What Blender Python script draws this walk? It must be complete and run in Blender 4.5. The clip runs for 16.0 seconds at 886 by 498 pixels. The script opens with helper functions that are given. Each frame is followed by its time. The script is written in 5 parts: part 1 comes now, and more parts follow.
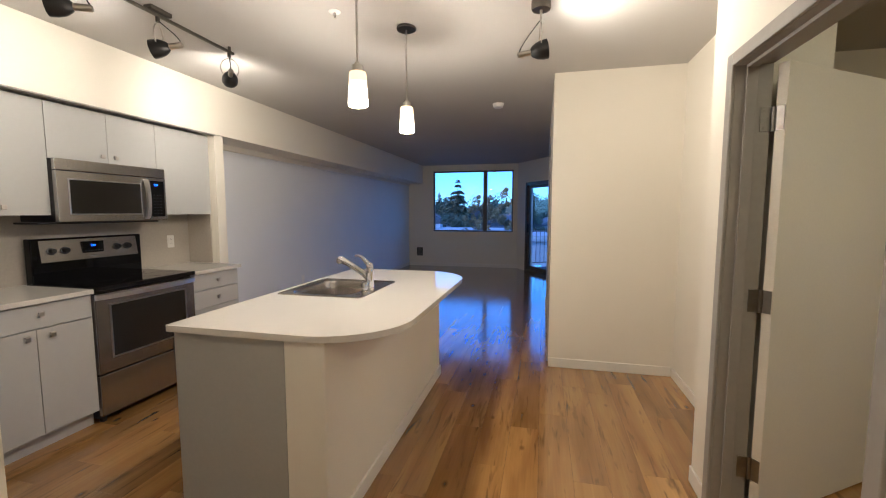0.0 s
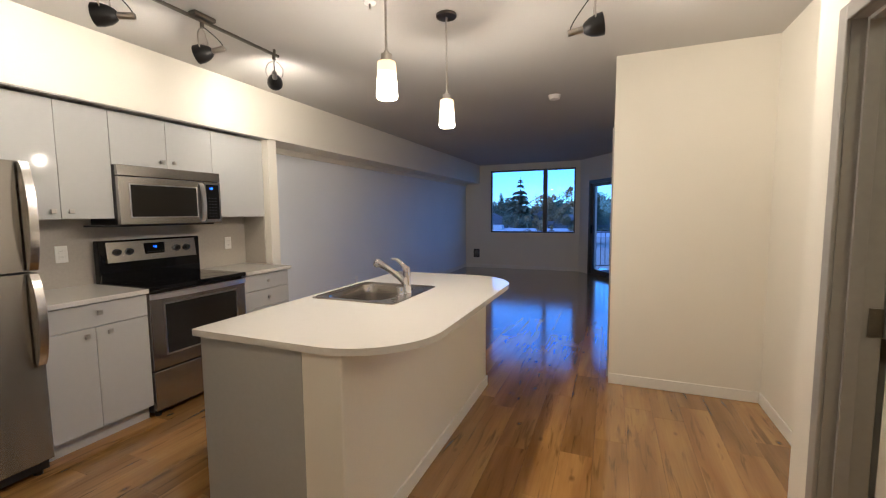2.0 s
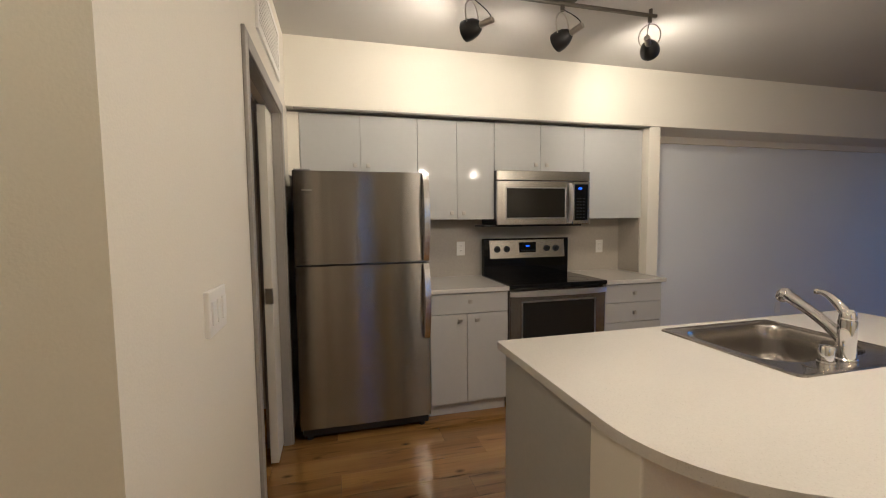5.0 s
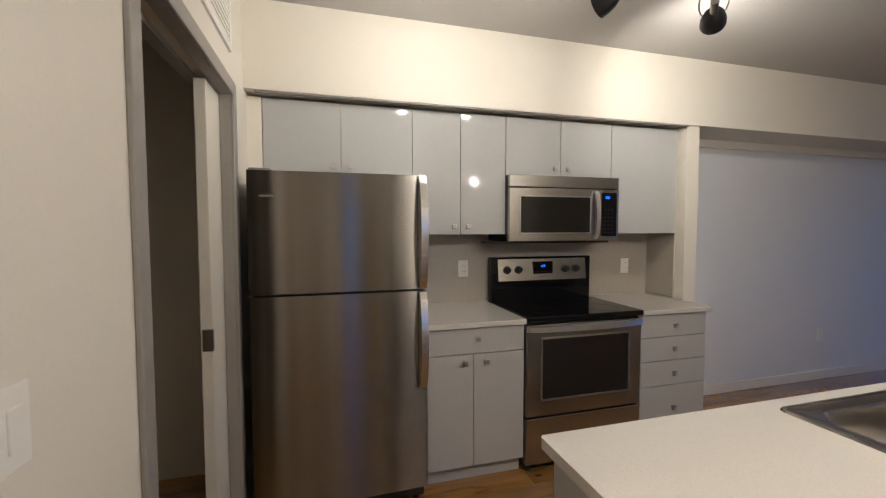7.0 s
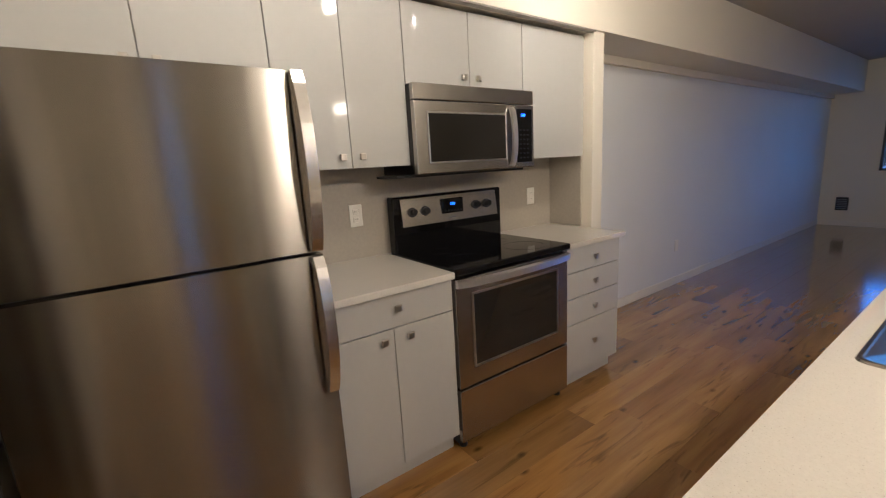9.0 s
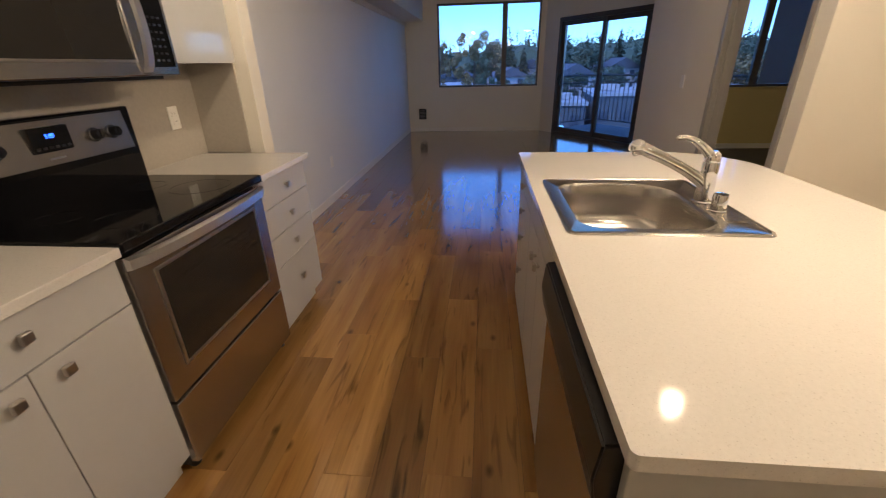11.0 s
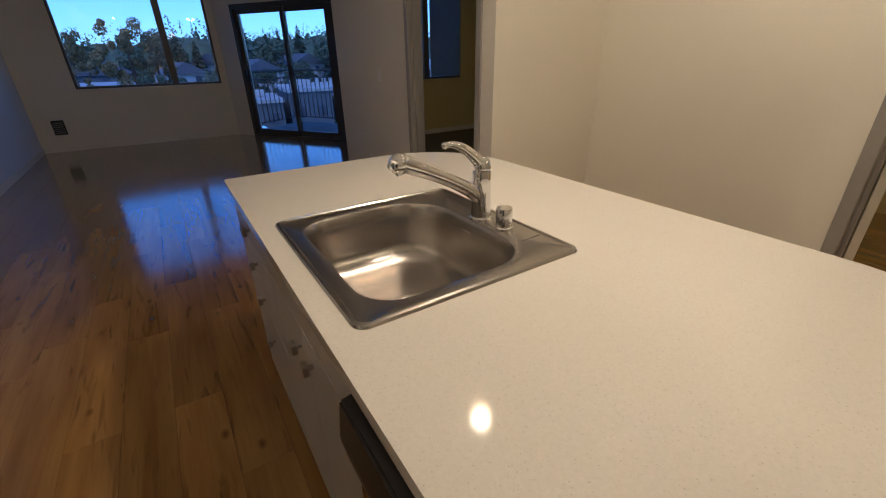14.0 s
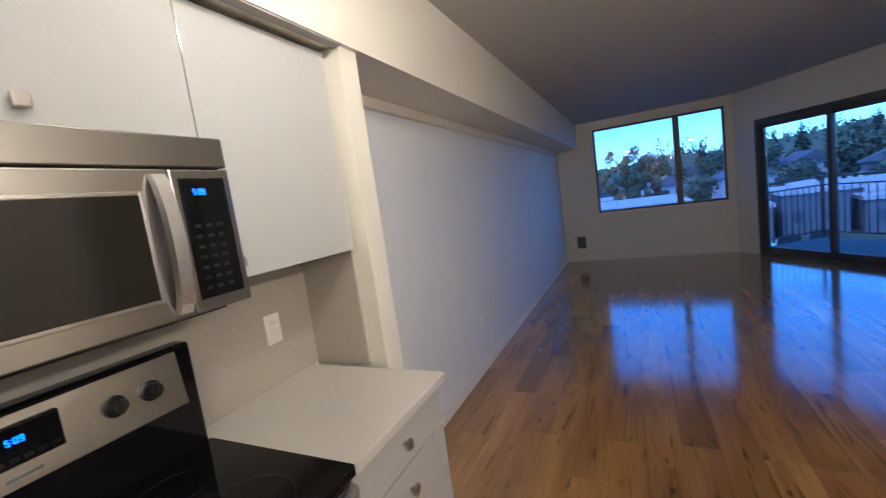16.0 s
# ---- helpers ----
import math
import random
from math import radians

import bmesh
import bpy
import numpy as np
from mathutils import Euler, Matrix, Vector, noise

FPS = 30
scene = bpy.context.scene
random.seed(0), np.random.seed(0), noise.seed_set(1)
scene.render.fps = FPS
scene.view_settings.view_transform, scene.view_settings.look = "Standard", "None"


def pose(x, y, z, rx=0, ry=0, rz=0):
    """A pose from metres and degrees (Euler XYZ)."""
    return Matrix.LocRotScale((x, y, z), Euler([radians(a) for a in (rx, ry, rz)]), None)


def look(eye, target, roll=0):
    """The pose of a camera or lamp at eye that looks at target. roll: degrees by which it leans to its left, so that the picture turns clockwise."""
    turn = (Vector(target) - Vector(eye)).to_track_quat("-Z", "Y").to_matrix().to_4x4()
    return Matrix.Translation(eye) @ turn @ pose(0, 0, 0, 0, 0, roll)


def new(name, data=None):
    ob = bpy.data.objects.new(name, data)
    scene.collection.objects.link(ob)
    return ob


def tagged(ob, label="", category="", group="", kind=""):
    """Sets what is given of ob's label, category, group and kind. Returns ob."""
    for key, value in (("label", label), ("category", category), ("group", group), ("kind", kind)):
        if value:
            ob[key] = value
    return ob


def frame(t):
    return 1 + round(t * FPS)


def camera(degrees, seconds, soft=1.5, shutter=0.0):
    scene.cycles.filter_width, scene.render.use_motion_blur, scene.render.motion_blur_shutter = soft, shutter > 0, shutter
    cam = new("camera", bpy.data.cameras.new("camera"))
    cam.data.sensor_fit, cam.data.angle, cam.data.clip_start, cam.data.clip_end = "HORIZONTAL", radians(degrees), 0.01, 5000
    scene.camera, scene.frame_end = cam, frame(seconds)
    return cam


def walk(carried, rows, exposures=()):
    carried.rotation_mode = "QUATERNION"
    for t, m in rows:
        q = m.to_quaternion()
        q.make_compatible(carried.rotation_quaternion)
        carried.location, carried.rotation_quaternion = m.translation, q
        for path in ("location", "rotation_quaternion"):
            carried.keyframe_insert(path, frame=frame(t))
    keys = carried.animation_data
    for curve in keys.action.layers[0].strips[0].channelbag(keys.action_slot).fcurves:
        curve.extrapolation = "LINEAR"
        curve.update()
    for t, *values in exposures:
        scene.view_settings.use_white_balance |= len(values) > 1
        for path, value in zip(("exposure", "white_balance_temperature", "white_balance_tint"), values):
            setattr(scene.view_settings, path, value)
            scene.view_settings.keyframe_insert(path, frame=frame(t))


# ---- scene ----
cam = camera(94.3, 16.0, soft=1.1, shutter=0.15)
PATH = [
    (0, (-0.667, 1.214, 1.41), (-1.135, 3.15, 1.23), -0.0),
    (0.5, (-0.706, 1.239, 1.409), (-1.132, 3.185, 1.228), 0.1),
    (1, (-0.747, 1.269, 1.401), (-1.159, 3.217, 1.211), 0.3),
    (1.5, (-0.73, 1.33, 1.395), (-1.243, 3.254, 1.202), -0.0),
    (2, (-0.6, 1.446, 1.405), (-1.354, 3.291, 1.231), -0.5),
    (2.5, (-0.556, 1.538, 1.406), (-1.551, 3.263, 1.226), -0.8),
    (3, (-0.625, 1.677, 1.388), (-1.906, 3.203, 1.208), -1.0),
    (3.5, (-0.717, 1.832, 1.386), (-2.252, 3.101, 1.2), -0.9),
    (4, (-0.751, 1.962, 1.391), (-2.507, 2.901, 1.199), -0.7),
    (4.5, (-0.744, 2.029, 1.396), (-2.637, 2.649, 1.216), -0.3),
    (4.7, (-0.754, 2.04, 1.39), (-2.679, 2.556, 1.228), -0.6),
    (6.8, (-1.337, 2.111, 1.415), (-3.273, 2.607, 1.331), -0.1),
    (7, (-1.386, 2.148, 1.424), (-3.309, 2.69, 1.325), -0.1),
    (7.5, (-1.554, 2.165, 1.42), (-3.443, 2.81, 1.294), -0.3),
    (8, (-1.759, 2.129, 1.417), (-3.603, 2.881, 1.239), -0.7),
    (8.2, (-1.812, 2.131, 1.402), (-3.636, 2.926, 1.197), -1.1),
    (10.3, (-2.419, 2.272, 1.366), (-3.154, 3.972, 0.612), -3.1),
    (10.5, (-2.445, 2.259, 1.363), (-3.016, 4.009, 0.581), -2.5),
    (11, (-2.461, 2.271, 1.356), (-2.651, 4.085, 0.536), -1.5),
    (11.5, (-2.438, 2.305, 1.359), (-2.282, 4.109, 0.508), -1.2),
    (12, (-2.373, 2.398, 1.354), (-1.969, 4.146, 0.47), -1.6),
    (12.5, (-2.309, 2.524, 1.344), (-1.673, 4.195, 0.446), -1.3),
    (13, (-2.285, 2.609, 1.336), (-1.45, 4.185, 0.421), -0.9),
    (13.5, (-2.323, 2.723, 1.331), (-1.366, 4.228, 0.427), -0.7),
    (14, (-2.403, 2.814, 1.33), (-1.424, 4.332, 0.47), -0.9),
    (14.5, (-2.452, 2.922, 1.335), (-1.626, 4.56, 0.539), -2.1),
    (15, (-2.469, 3.127, 1.347), (-2.015, 4.945, 0.647), -4.2),
    (15.5, (-2.608, 3.226, 1.422), (-2.865, 5.155, 0.961), -7.6),
    (16, (-2.794, 3.289, 1.524), (-3.656, 5.079, 1.297), -7.9),
]
EXPOSURES = [(0, 0.4, 5700, 10), (1.5, 0.4, 5700, 10), (2.5, 0.25, 5700, 10), (3.5, 0.0, 5750, 11), (4.5, 0.0, 5900, 10), (7, 0.0, 5500, 10), (8.2, 0.2, 5500, 10), (10.3, 0.4, 6750, 14), (11.5, 0.3, 6600, 13), (12.5, -0.3, 6350, 11), (13.5, -0.35, 6400, 12), (14.5, -0.3, 6250, 12), (15, -0.2, 5750, 11), (15.5, 0.5, 5600, 10), (16, 0.6, 5500, 10)]
walk(cam, [(t, look(eye, target, roll)) for t, eye, target, roll in PATH], EXPOSURES)

# ---- sky, sun, exposure ----
world = bpy.data.worlds.new("dusk_sky")
scene.world = world
world.use_nodes = True
wn = world.node_tree
sky = wn.nodes.new("ShaderNodeTexSky")
sky.sky_type, sky.sun_disc = "NISHITA", False
sky.sun_elevation, sky.sun_rotation = radians(48.0), radians(215)
sky.air_density, sky.dust_density, sky.ozone_density = 1.0, 0.4, 6.0
wn.nodes["Background"].inputs[1].default_value = 0.15
dusk = wn.nodes.new("ShaderNodeVectorMath")
dusk.operation = "MULTIPLY"
dusk.inputs[1].default_value = (0.68, 1.36, 2.36)
wn.links.new(sky.outputs[0], dusk.inputs[0])
wn.links.new(dusk.outputs[0], wn.nodes["Background"].inputs[0])
sun_data = bpy.data.lights.new("sun", "SUN")
sun_data.energy, sun_data.angle, sun_data.color = 0.95, radians(20), (1.0, 0.85, 0.75)
sun = new("sun", sun_data)
sun.matrix_world = look((-11.5, -16.4, 28.2), (0, 0, 6))

# ---- materials ----
def material(name, color, rough=0.5, metal=0.0, grain=0.0, scale=40.0, bump=0.0, coat=0.0, stretch=(1, 1, 1), blotch=0.0, spec=0.5):
    """A painted, metal or plastic surface with two scales of variation and fine relief."""
    m = bpy.data.materials.new(name)
    m.use_nodes = True
    t = m.node_tree
    b = t.nodes["Principled BSDF"]
    b.inputs["Roughness"].default_value, b.inputs["Metallic"].default_value = rough, metal
    b.inputs["Coat Weight"].default_value, b.inputs["Specular IOR Level"].default_value = coat, spec
    b.inputs["Coat Roughness"].default_value = 0.06
    co = t.nodes.new("ShaderNodeTexCoord")
    mp = t.nodes.new("ShaderNodeMapping")
    mp.inputs["Scale"].default_value = stretch
    t.links.new(co.outputs["Object"], mp.inputs[0])
    fine, wide = t.nodes.new("ShaderNodeTexNoise"), t.nodes.new("ShaderNodeTexNoise")
    fine.inputs["Scale"].default_value, wide.inputs["Scale"].default_value = scale, 1.3
    fine.inputs["Detail"].default_value = 4
    for n in (fine, wide):
        t.links.new(mp.outputs[0], n.inputs["Vector"])
    mixes = []
    for n, amount in ((fine, grain), (wide, blotch)):
        r = t.nodes.new("ShaderNodeMapRange")
        r.inputs["From Min"].default_value, r.inputs["From Max"].default_value = 0.3, 0.7
        r.inputs["To Min"].default_value, r.inputs["To Max"].default_value = 1 - amount, 1 + amount
        t.links.new(n.outputs["Fac"], r.inputs[0])
        mixes.append(r)
    mul = t.nodes.new("ShaderNodeMath")
    mul.operation = "MULTIPLY"
    t.links.new(mixes[0].outputs[0], mul.inputs[0])
    t.links.new(mixes[1].outputs[0], mul.inputs[1])
    sc = t.nodes.new("ShaderNodeVectorMath")
    sc.operation = "SCALE"
    sc.inputs[0].default_value = color
    t.links.new(mul.outputs[0], sc.inputs["Scale"])
    t.links.new(sc.outputs[0], b.inputs["Base Color"])
    if bump:
        bp = t.nodes.new("ShaderNodeBump")
        bp.inputs["Strength"].default_value, bp.inputs["Distance"].default_value = bump, 0.002
        t.links.new(fine.outputs["Fac"], bp.inputs["Height"])
        t.links.new(bp.outputs[0], b.inputs["Normal"])
    return m


def glowing(name, color, strength):
    m = bpy.data.materials.new(name)
    m.use_nodes = True
    b = m.node_tree.nodes["Principled BSDF"]
    b.inputs["Base Color"].default_value = (*color, 1)
    b.inputs["Emission Color"].default_value = (*color, 1)
    b.inputs["Emission Strength"].default_value = strength
    return m


def pane_material(name, tint=(1, 1, 1)):
    m = bpy.data.materials.new(name)
    m.use_nodes = True
    b = m.node_tree.nodes["Principled BSDF"]
    b.inputs["Base Color"].default_value = (*tint, 1)
    b.inputs["Transmission Weight"].default_value, b.inputs["Roughness"].default_value, b.inputs["IOR"].default_value = 1, 0.0, 1.45
    return m


def wood_floor():
    """Vinyl oak plank: each plank has its own tone, long dark streaks, knots and a satin sheen."""
    m = bpy.data.materials.new("oak_plank")
    m.use_nodes = True
    t = m.node_tree
    b = t.nodes["Principled BSDF"]
    info = t.nodes.new("ShaderNodeObjectInfo")
    shift = t.nodes.new("ShaderNodeVectorMath")
    shift.operation = "MULTIPLY_ADD"
    shift.inputs[1].default_value = (1, 1, 1)
    geo = t.nodes.new("ShaderNodeNewGeometry")
    t.links.new(geo.outputs["Position"], shift.inputs[0])
    spread = t.nodes.new("ShaderNodeVectorMath")
    spread.operation = "SCALE"
    spread.inputs[0].default_value = (37.0, 91.0, 13.0)
    t.links.new(info.outputs["Random"], spread.inputs["Scale"])
    t.links.new(spread.outputs[0], shift.inputs[2])
    def streaks(sx, sy, detail, distortion):
        mp = t.nodes.new("ShaderNodeMapping")
        mp.inputs["Scale"].default_value = (sx, sy, 1)
        t.links.new(shift.outputs[0], mp.inputs[0])
        n = t.nodes.new("ShaderNodeTexNoise")
        n.inputs["Scale"].default_value, n.inputs["Detail"].default_value, n.inputs["Distortion"].default_value = 1.0, detail, distortion
        t.links.new(mp.outputs[0], n.inputs["Vector"])
        return n
    broad, grain, dark = streaks(7, 0.8, 3, 0.6), streaks(90, 3, 5, 0.3), streaks(24, 2.4, 3, 0.9)
    ramp = t.nodes.new("ShaderNodeValToRGB")
    ramp.color_ramp.elements[0].position, ramp.color_ramp.elements[0].color = 0.25, (0.25, 0.114, 0.030, 1)
    ramp.color_ramp.elements[1].position, ramp.color_ramp.elements[1].color = 0.75, (0.50, 0.272, 0.083, 1)
    t.links.new(broad.outputs["Fac"], ramp.inputs[0])
    tone = t.nodes.new("ShaderNodeMapRange")
    tone.inputs["To Min"].default_value, tone.inputs["To Max"].default_value = 0.74, 1.16
    t.links.new(info.outputs["Random"], tone.inputs[0])
    g = t.nodes.new("ShaderNodeMapRange")
    g.inputs["From Min"].default_value, g.inputs["From Max"].default_value = 0.3, 0.7
    g.inputs["To Min"].default_value, g.inputs["To Max"].default_value = 0.93, 1.06
    t.links.new(grain.outputs["Fac"], g.inputs[0])
    d = t.nodes.new("ShaderNodeMapRange")
    d.inputs["From Min"].default_value, d.inputs["From Max"].default_value = 0.58, 0.76
    d.inputs["To Min"].default_value, d.inputs["To Max"].default_value = 1.0, 0.32
    t.links.new(dark.outputs["Fac"], d.inputs[0])
    knot_map = t.nodes.new("ShaderNodeMapping")
    knot_map.inputs["Scale"].default_value = (1.0, 0.55, 1)
    t.links.new(shift.outputs[0], knot_map.inputs[0])
    knot = t.nodes.new("ShaderNodeTexVoronoi")
    knot.inputs["Scale"].default_value = 5.5
    t.links.new(knot_map.outputs[0], knot.inputs["Vector"])
    k = t.nodes.new("ShaderNodeMapRange")
    k.inputs["From Min"].default_value, k.inputs["From Max"].default_value = 0.03, 0.11
    k.inputs["To Min"].default_value, k.inputs["To Max"].default_value = 0.35, 1.0
    t.links.new(knot.outputs["Distance"], k.inputs[0])
    last = ramp.outputs[0]
    for f in (tone, g, d, k):
        s = t.nodes.new("ShaderNodeVectorMath")
        s.operation = "SCALE"
        t.links.new(last, s.inputs[0])
        t.links.new(f.outputs[0], s.inputs["Scale"])
        last = s.outputs[0]
    t.links.new(last, b.inputs["Base Color"])
    rr = t.nodes.new("ShaderNodeMapRange")
    rr.inputs["To Min"].default_value, rr.inputs["To Max"].default_value = 0.10, 0.20
    t.links.new(grain.outputs["Fac"], rr.inputs[0])
    t.links.new(rr.outputs[0], b.inputs["Roughness"])
    b.inputs["Coat Weight"].default_value, b.inputs["Coat Roughness"].default_value = 0.85, 0.12
    bp = t.nodes.new("ShaderNodeBump")
    bp.inputs["Strength"].default_value, bp.inputs["Distance"].default_value = 0.05, 0.001
    t.links.new(grain.outputs["Fac"], bp.inputs["Height"])
    t.links.new(bp.outputs[0], b.inputs["Normal"])
    return m


def quartz():
    """Off-white engineered stone with fine grey and tan specks."""
    m = material("quartz", (0.64, 0.61, 0.565), rough=0.06, grain=0.03, scale=160, blotch=0.02, spec=0.38)
    t = m.node_tree
    b = t.nodes["Principled BSDF"]
    base = b.inputs["Base Color"].links[0].from_socket
    co = t.nodes.new("ShaderNodeTexCoord")
    last = base
    for size, edge, shade in ((260.0, 0.16, (0.45, 0.40, 0.33)), (120.0, 0.09, (0.30, 0.26, 0.21)), (95.0, 0.05, (0.16, 0.13, 0.10))):
        v = t.nodes.new("ShaderNodeTexVoronoi")
        v.inputs["Scale"].default_value = size
        t.links.new(co.outputs["Object"], v.inputs["Vector"])
        r = t.nodes.new("ShaderNodeMapRange")
        r.inputs["From Min"].default_value, r.inputs["From Max"].default_value = edge, edge + 0.06
        r.inputs["To Min"].default_value, r.inputs["To Max"].default_value = 0.36 if size > 100 else 0.45, 0.0
        t.links.new(v.outputs["Distance"], r.inputs[0])
        mix = t.nodes.new("ShaderNodeMix")
        mix.data_type = "RGBA"
        t.links.new(r.outputs[0], mix.inputs[0])
        t.links.new(last, mix.inputs[6])
        mix.inputs[7].default_value = (*shade, 1)
        last = mix.outputs[2]
    t.links.new(last, b.inputs["Base Color"])
    return m


PAINT = material("warm_white_paint", (0.79, 0.747, 0.658), rough=0.6, grain=0.015, scale=180, bump=0.25, blotch=0.02)
GREY_WALL = material("grey_paint", (0.77, 0.785, 0.81), rough=0.6, grain=0.015, scale=180, bump=0.25, blotch=0.02)
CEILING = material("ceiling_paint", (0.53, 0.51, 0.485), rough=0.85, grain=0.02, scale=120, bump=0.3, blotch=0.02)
TRIM = material("white_trim_paint", (0.80, 0.77, 0.71), rough=0.4, grain=0.01, blotch=0.02)
SPLASH = material("backsplash_laminate", (0.43, 0.39, 0.335), rough=0.45, grain=0.04, scale=60, blotch=0.03)
GREY_FRAME = material("grey_door_frame_paint", (0.32, 0.30, 0.275), rough=0.4, grain=0.03, blotch=0.04)
DOOR_PAINT = material("cream_door_paint", (0.80, 0.755, 0.66), rough=0.4, grain=0.015, scale=90, bump=0.1, blotch=0.02)
GLOSS = material("gloss_grey_laminate", (0.49, 0.49, 0.48), rough=0.055, grain=0.008, scale=30, blotch=0.01)
SATIN = material("satin_grey_laminate", (0.50, 0.49, 0.475), rough=0.32, grain=0.01, scale=30, blotch=0.012)
ENDPANEL = material("grey_end_panel", (0.40, 0.395, 0.375), rough=0.4, grain=0.02, scale=60, blotch=0.02)
CARCASS = material("cabinet_carcass", (0.45, 0.44, 0.42), rough=0.5, grain=0.02)
# Broad upright bands in STEEL's base colour stand in for reflections, not brush grain.
STEEL = material("brushed_stainless_reflect_bands", (0.30, 0.282, 0.26), rough=0.24, metal=1, grain=0.26, scale=7, stretch=(1, 1, 0.02), blotch=0.03)
tangent = STEEL.node_tree.nodes.new("ShaderNodeTangent")
tangent.direction_type, tangent.axis = "RADIAL", "Z"
STEEL.node_tree.links.new(tangent.outputs[0], STEEL.node_tree.nodes["Principled BSDF"].inputs["Tangent"])
STEEL.node_tree.nodes["Principled BSDF"].inputs["Anisotropic"].default_value = 1.0
STEEL.node_tree.nodes["Principled BSDF"].inputs["Anisotropic Rotation"].default_value = 0.25
STEEL_H = material("brushed_stainless_level", (0.46, 0.435, 0.405), rough=0.27, metal=1, grain=0.06, scale=60, stretch=(1, 60, 1), blotch=0.03, bump=0.02)
SINK = material("satin_stainless", (0.47, 0.44, 0.41), rough=0.25, metal=1, grain=0.05, scale=120, stretch=(1, 20, 1), blotch=0.05, bump=0.02)
BRIGHT = material("bright_stainless", (0.66, 0.64, 0.61), rough=0.26, metal=1, grain=0.05, scale=90, blotch=0.03)
HANDLE = material("satin_bar_stainless", (0.86, 0.85, 0.83), rough=0.34, metal=1, grain=0.03, scale=90)
CHROME = material("chrome", (0.78, 0.77, 0.76), rough=0.05, metal=1)
NICKEL = material("brushed_nickel", (0.50, 0.47, 0.43), rough=0.3, metal=1, grain=0.05)
HINGE = material("dull_nickel", (0.27, 0.255, 0.235), rough=0.42, metal=1, grain=0.05)
BRONZE = material("dark_nickel", (0.16, 0.145, 0.125), rough=0.38, metal=1, grain=0.05)
BLACK = material("black_plastic", (0.012, 0.012, 0.013), rough=0.35, grain=0.1)
BLACK_GLASS = material("black_glass", (0.006, 0.006, 0.007), rough=0.05, spec=0.3)
OVEN_GLASS = material("smoked_glass", (0.02, 0.018, 0.016), rough=0.06)
RING = material("burner_ring_print", (0.022, 0.022, 0.022), rough=0.2)
WHITE_PLASTIC = material("white_plastic", (0.86, 0.84, 0.80), rough=0.35)
GREY_PLASTIC = material("grey_plastic", (0.2, 0.2, 0.2), rough=0.4)
FRAME_DARK = material("dark_window_frame", (0.075, 0.072, 0.068), rough=0.4, grain=0.05)
BLUE_DIGITS = glowing("blue_digits", (0.03, 0.18, 1.0), 3.0)
KEYPAD = material("keypad_print", (0.014, 0.014, 0.015), rough=0.3)
PENDANT_GLASS = glowing("lit_opal_glass", (1.0, 0.80, 0.56), 6.5)
PENDANT_HOT = glowing("hot_opal_glass", (1.0, 0.83, 0.62), 9.0)
PENDANT_RIM = glowing("opal_glass_rim", (1.0, 0.81, 0.58), 4.0)
PENDANT_BULB = glowing("lit_frosted_bulb", (1.0, 0.85, 0.66), 48.0)
PENDANT_MID = glowing("soft_opal_glass", (1.0, 0.79, 0.54), 2.4)
PENDANT_TOP = glowing("dim_opal_glass", (1.0, 0.76, 0.48), 0.9)
BED_GLASS = glowing("dim_dome_glass", (1.0, 0.80, 0.5), 24.0)
DOME_GLASS = glowing("lit_dome_glass", (1.0, 0.84, 0.58), 34.0)
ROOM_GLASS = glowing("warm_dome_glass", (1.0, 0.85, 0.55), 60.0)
BULB = glowing("lit_reflector_bulb", (1.0, 0.86, 0.68), 60.0)
GLASS = pane_material("window_glass", (0.84, 0.93, 1.0))
CARPET = material("olive_carpet", (0.12, 0.10, 0.06), rough=0.95, grain=0.2, scale=300, bump=0.6, blotch=0.08)
OLIVE = material("bedroom_paint", (0.62, 0.52, 0.26), rough=0.7, grain=0.02, bump=0.2, scale=150)
BLIND = material("blue_roller_blind", (0.30, 0.42, 0.50), rough=0.8, grain=0.06, scale=200)
cloth, sheer, both = (BLIND.node_tree.nodes.new(k) for k in ("ShaderNodeBsdfDiffuse", "ShaderNodeBsdfTranslucent", "ShaderNodeMixShader"))
for node in (cloth, sheer):
    node.inputs["Color"].default_value = (0.30, 0.42, 0.50, 1)
BLIND.node_tree.links.new(cloth.outputs[0], both.inputs[1])
BLIND.node_tree.links.new(sheer.outputs[0], both.inputs[2])
BLIND.node_tree.links.new(both.outputs[0], BLIND.node_tree.nodes["Material Output"].inputs["Surface"])
OAK = wood_floor()
UNDERLAY = material("plank_joint", (0.05, 0.028, 0.014), rough=0.8)
QUARTZ = quartz()
CONCRETE = material("balcony_concrete", (0.12, 0.12, 0.122), rough=0.85, grain=0.1, scale=25, bump=0.3, blotch=0.1)
RAIL = material("painted_rail", (0.055, 0.058, 0.062), rough=0.5, grain=0.05)
LEAF = material("conifer_needles", (0.10, 0.13, 0.09), rough=0.95, grain=0.3, scale=1.5, blotch=0.3, spec=0.08)
LEAF_WARM = material("autumn_leaves", (0.22, 0.17, 0.09), rough=0.95, grain=0.3, scale=1.5, blotch=0.3, spec=0.08)
BARK = material("bark", (0.07, 0.05, 0.04), rough=0.9, grain=0.3, scale=6)
SIDING = material("pale_siding", (0.42, 0.43, 0.45), rough=0.8, grain=0.05, scale=3, blotch=0.06)
SIDING_DARK = material("blue_grey_siding", (0.11, 0.13, 0.15), rough=0.85, grain=0.05, scale=3, blotch=0.06, spec=0.2)
ROOFING = material("roof_membrane", (0.40, 0.42, 0.44), rough=0.9, grain=0.1, scale=2, blotch=0.12)
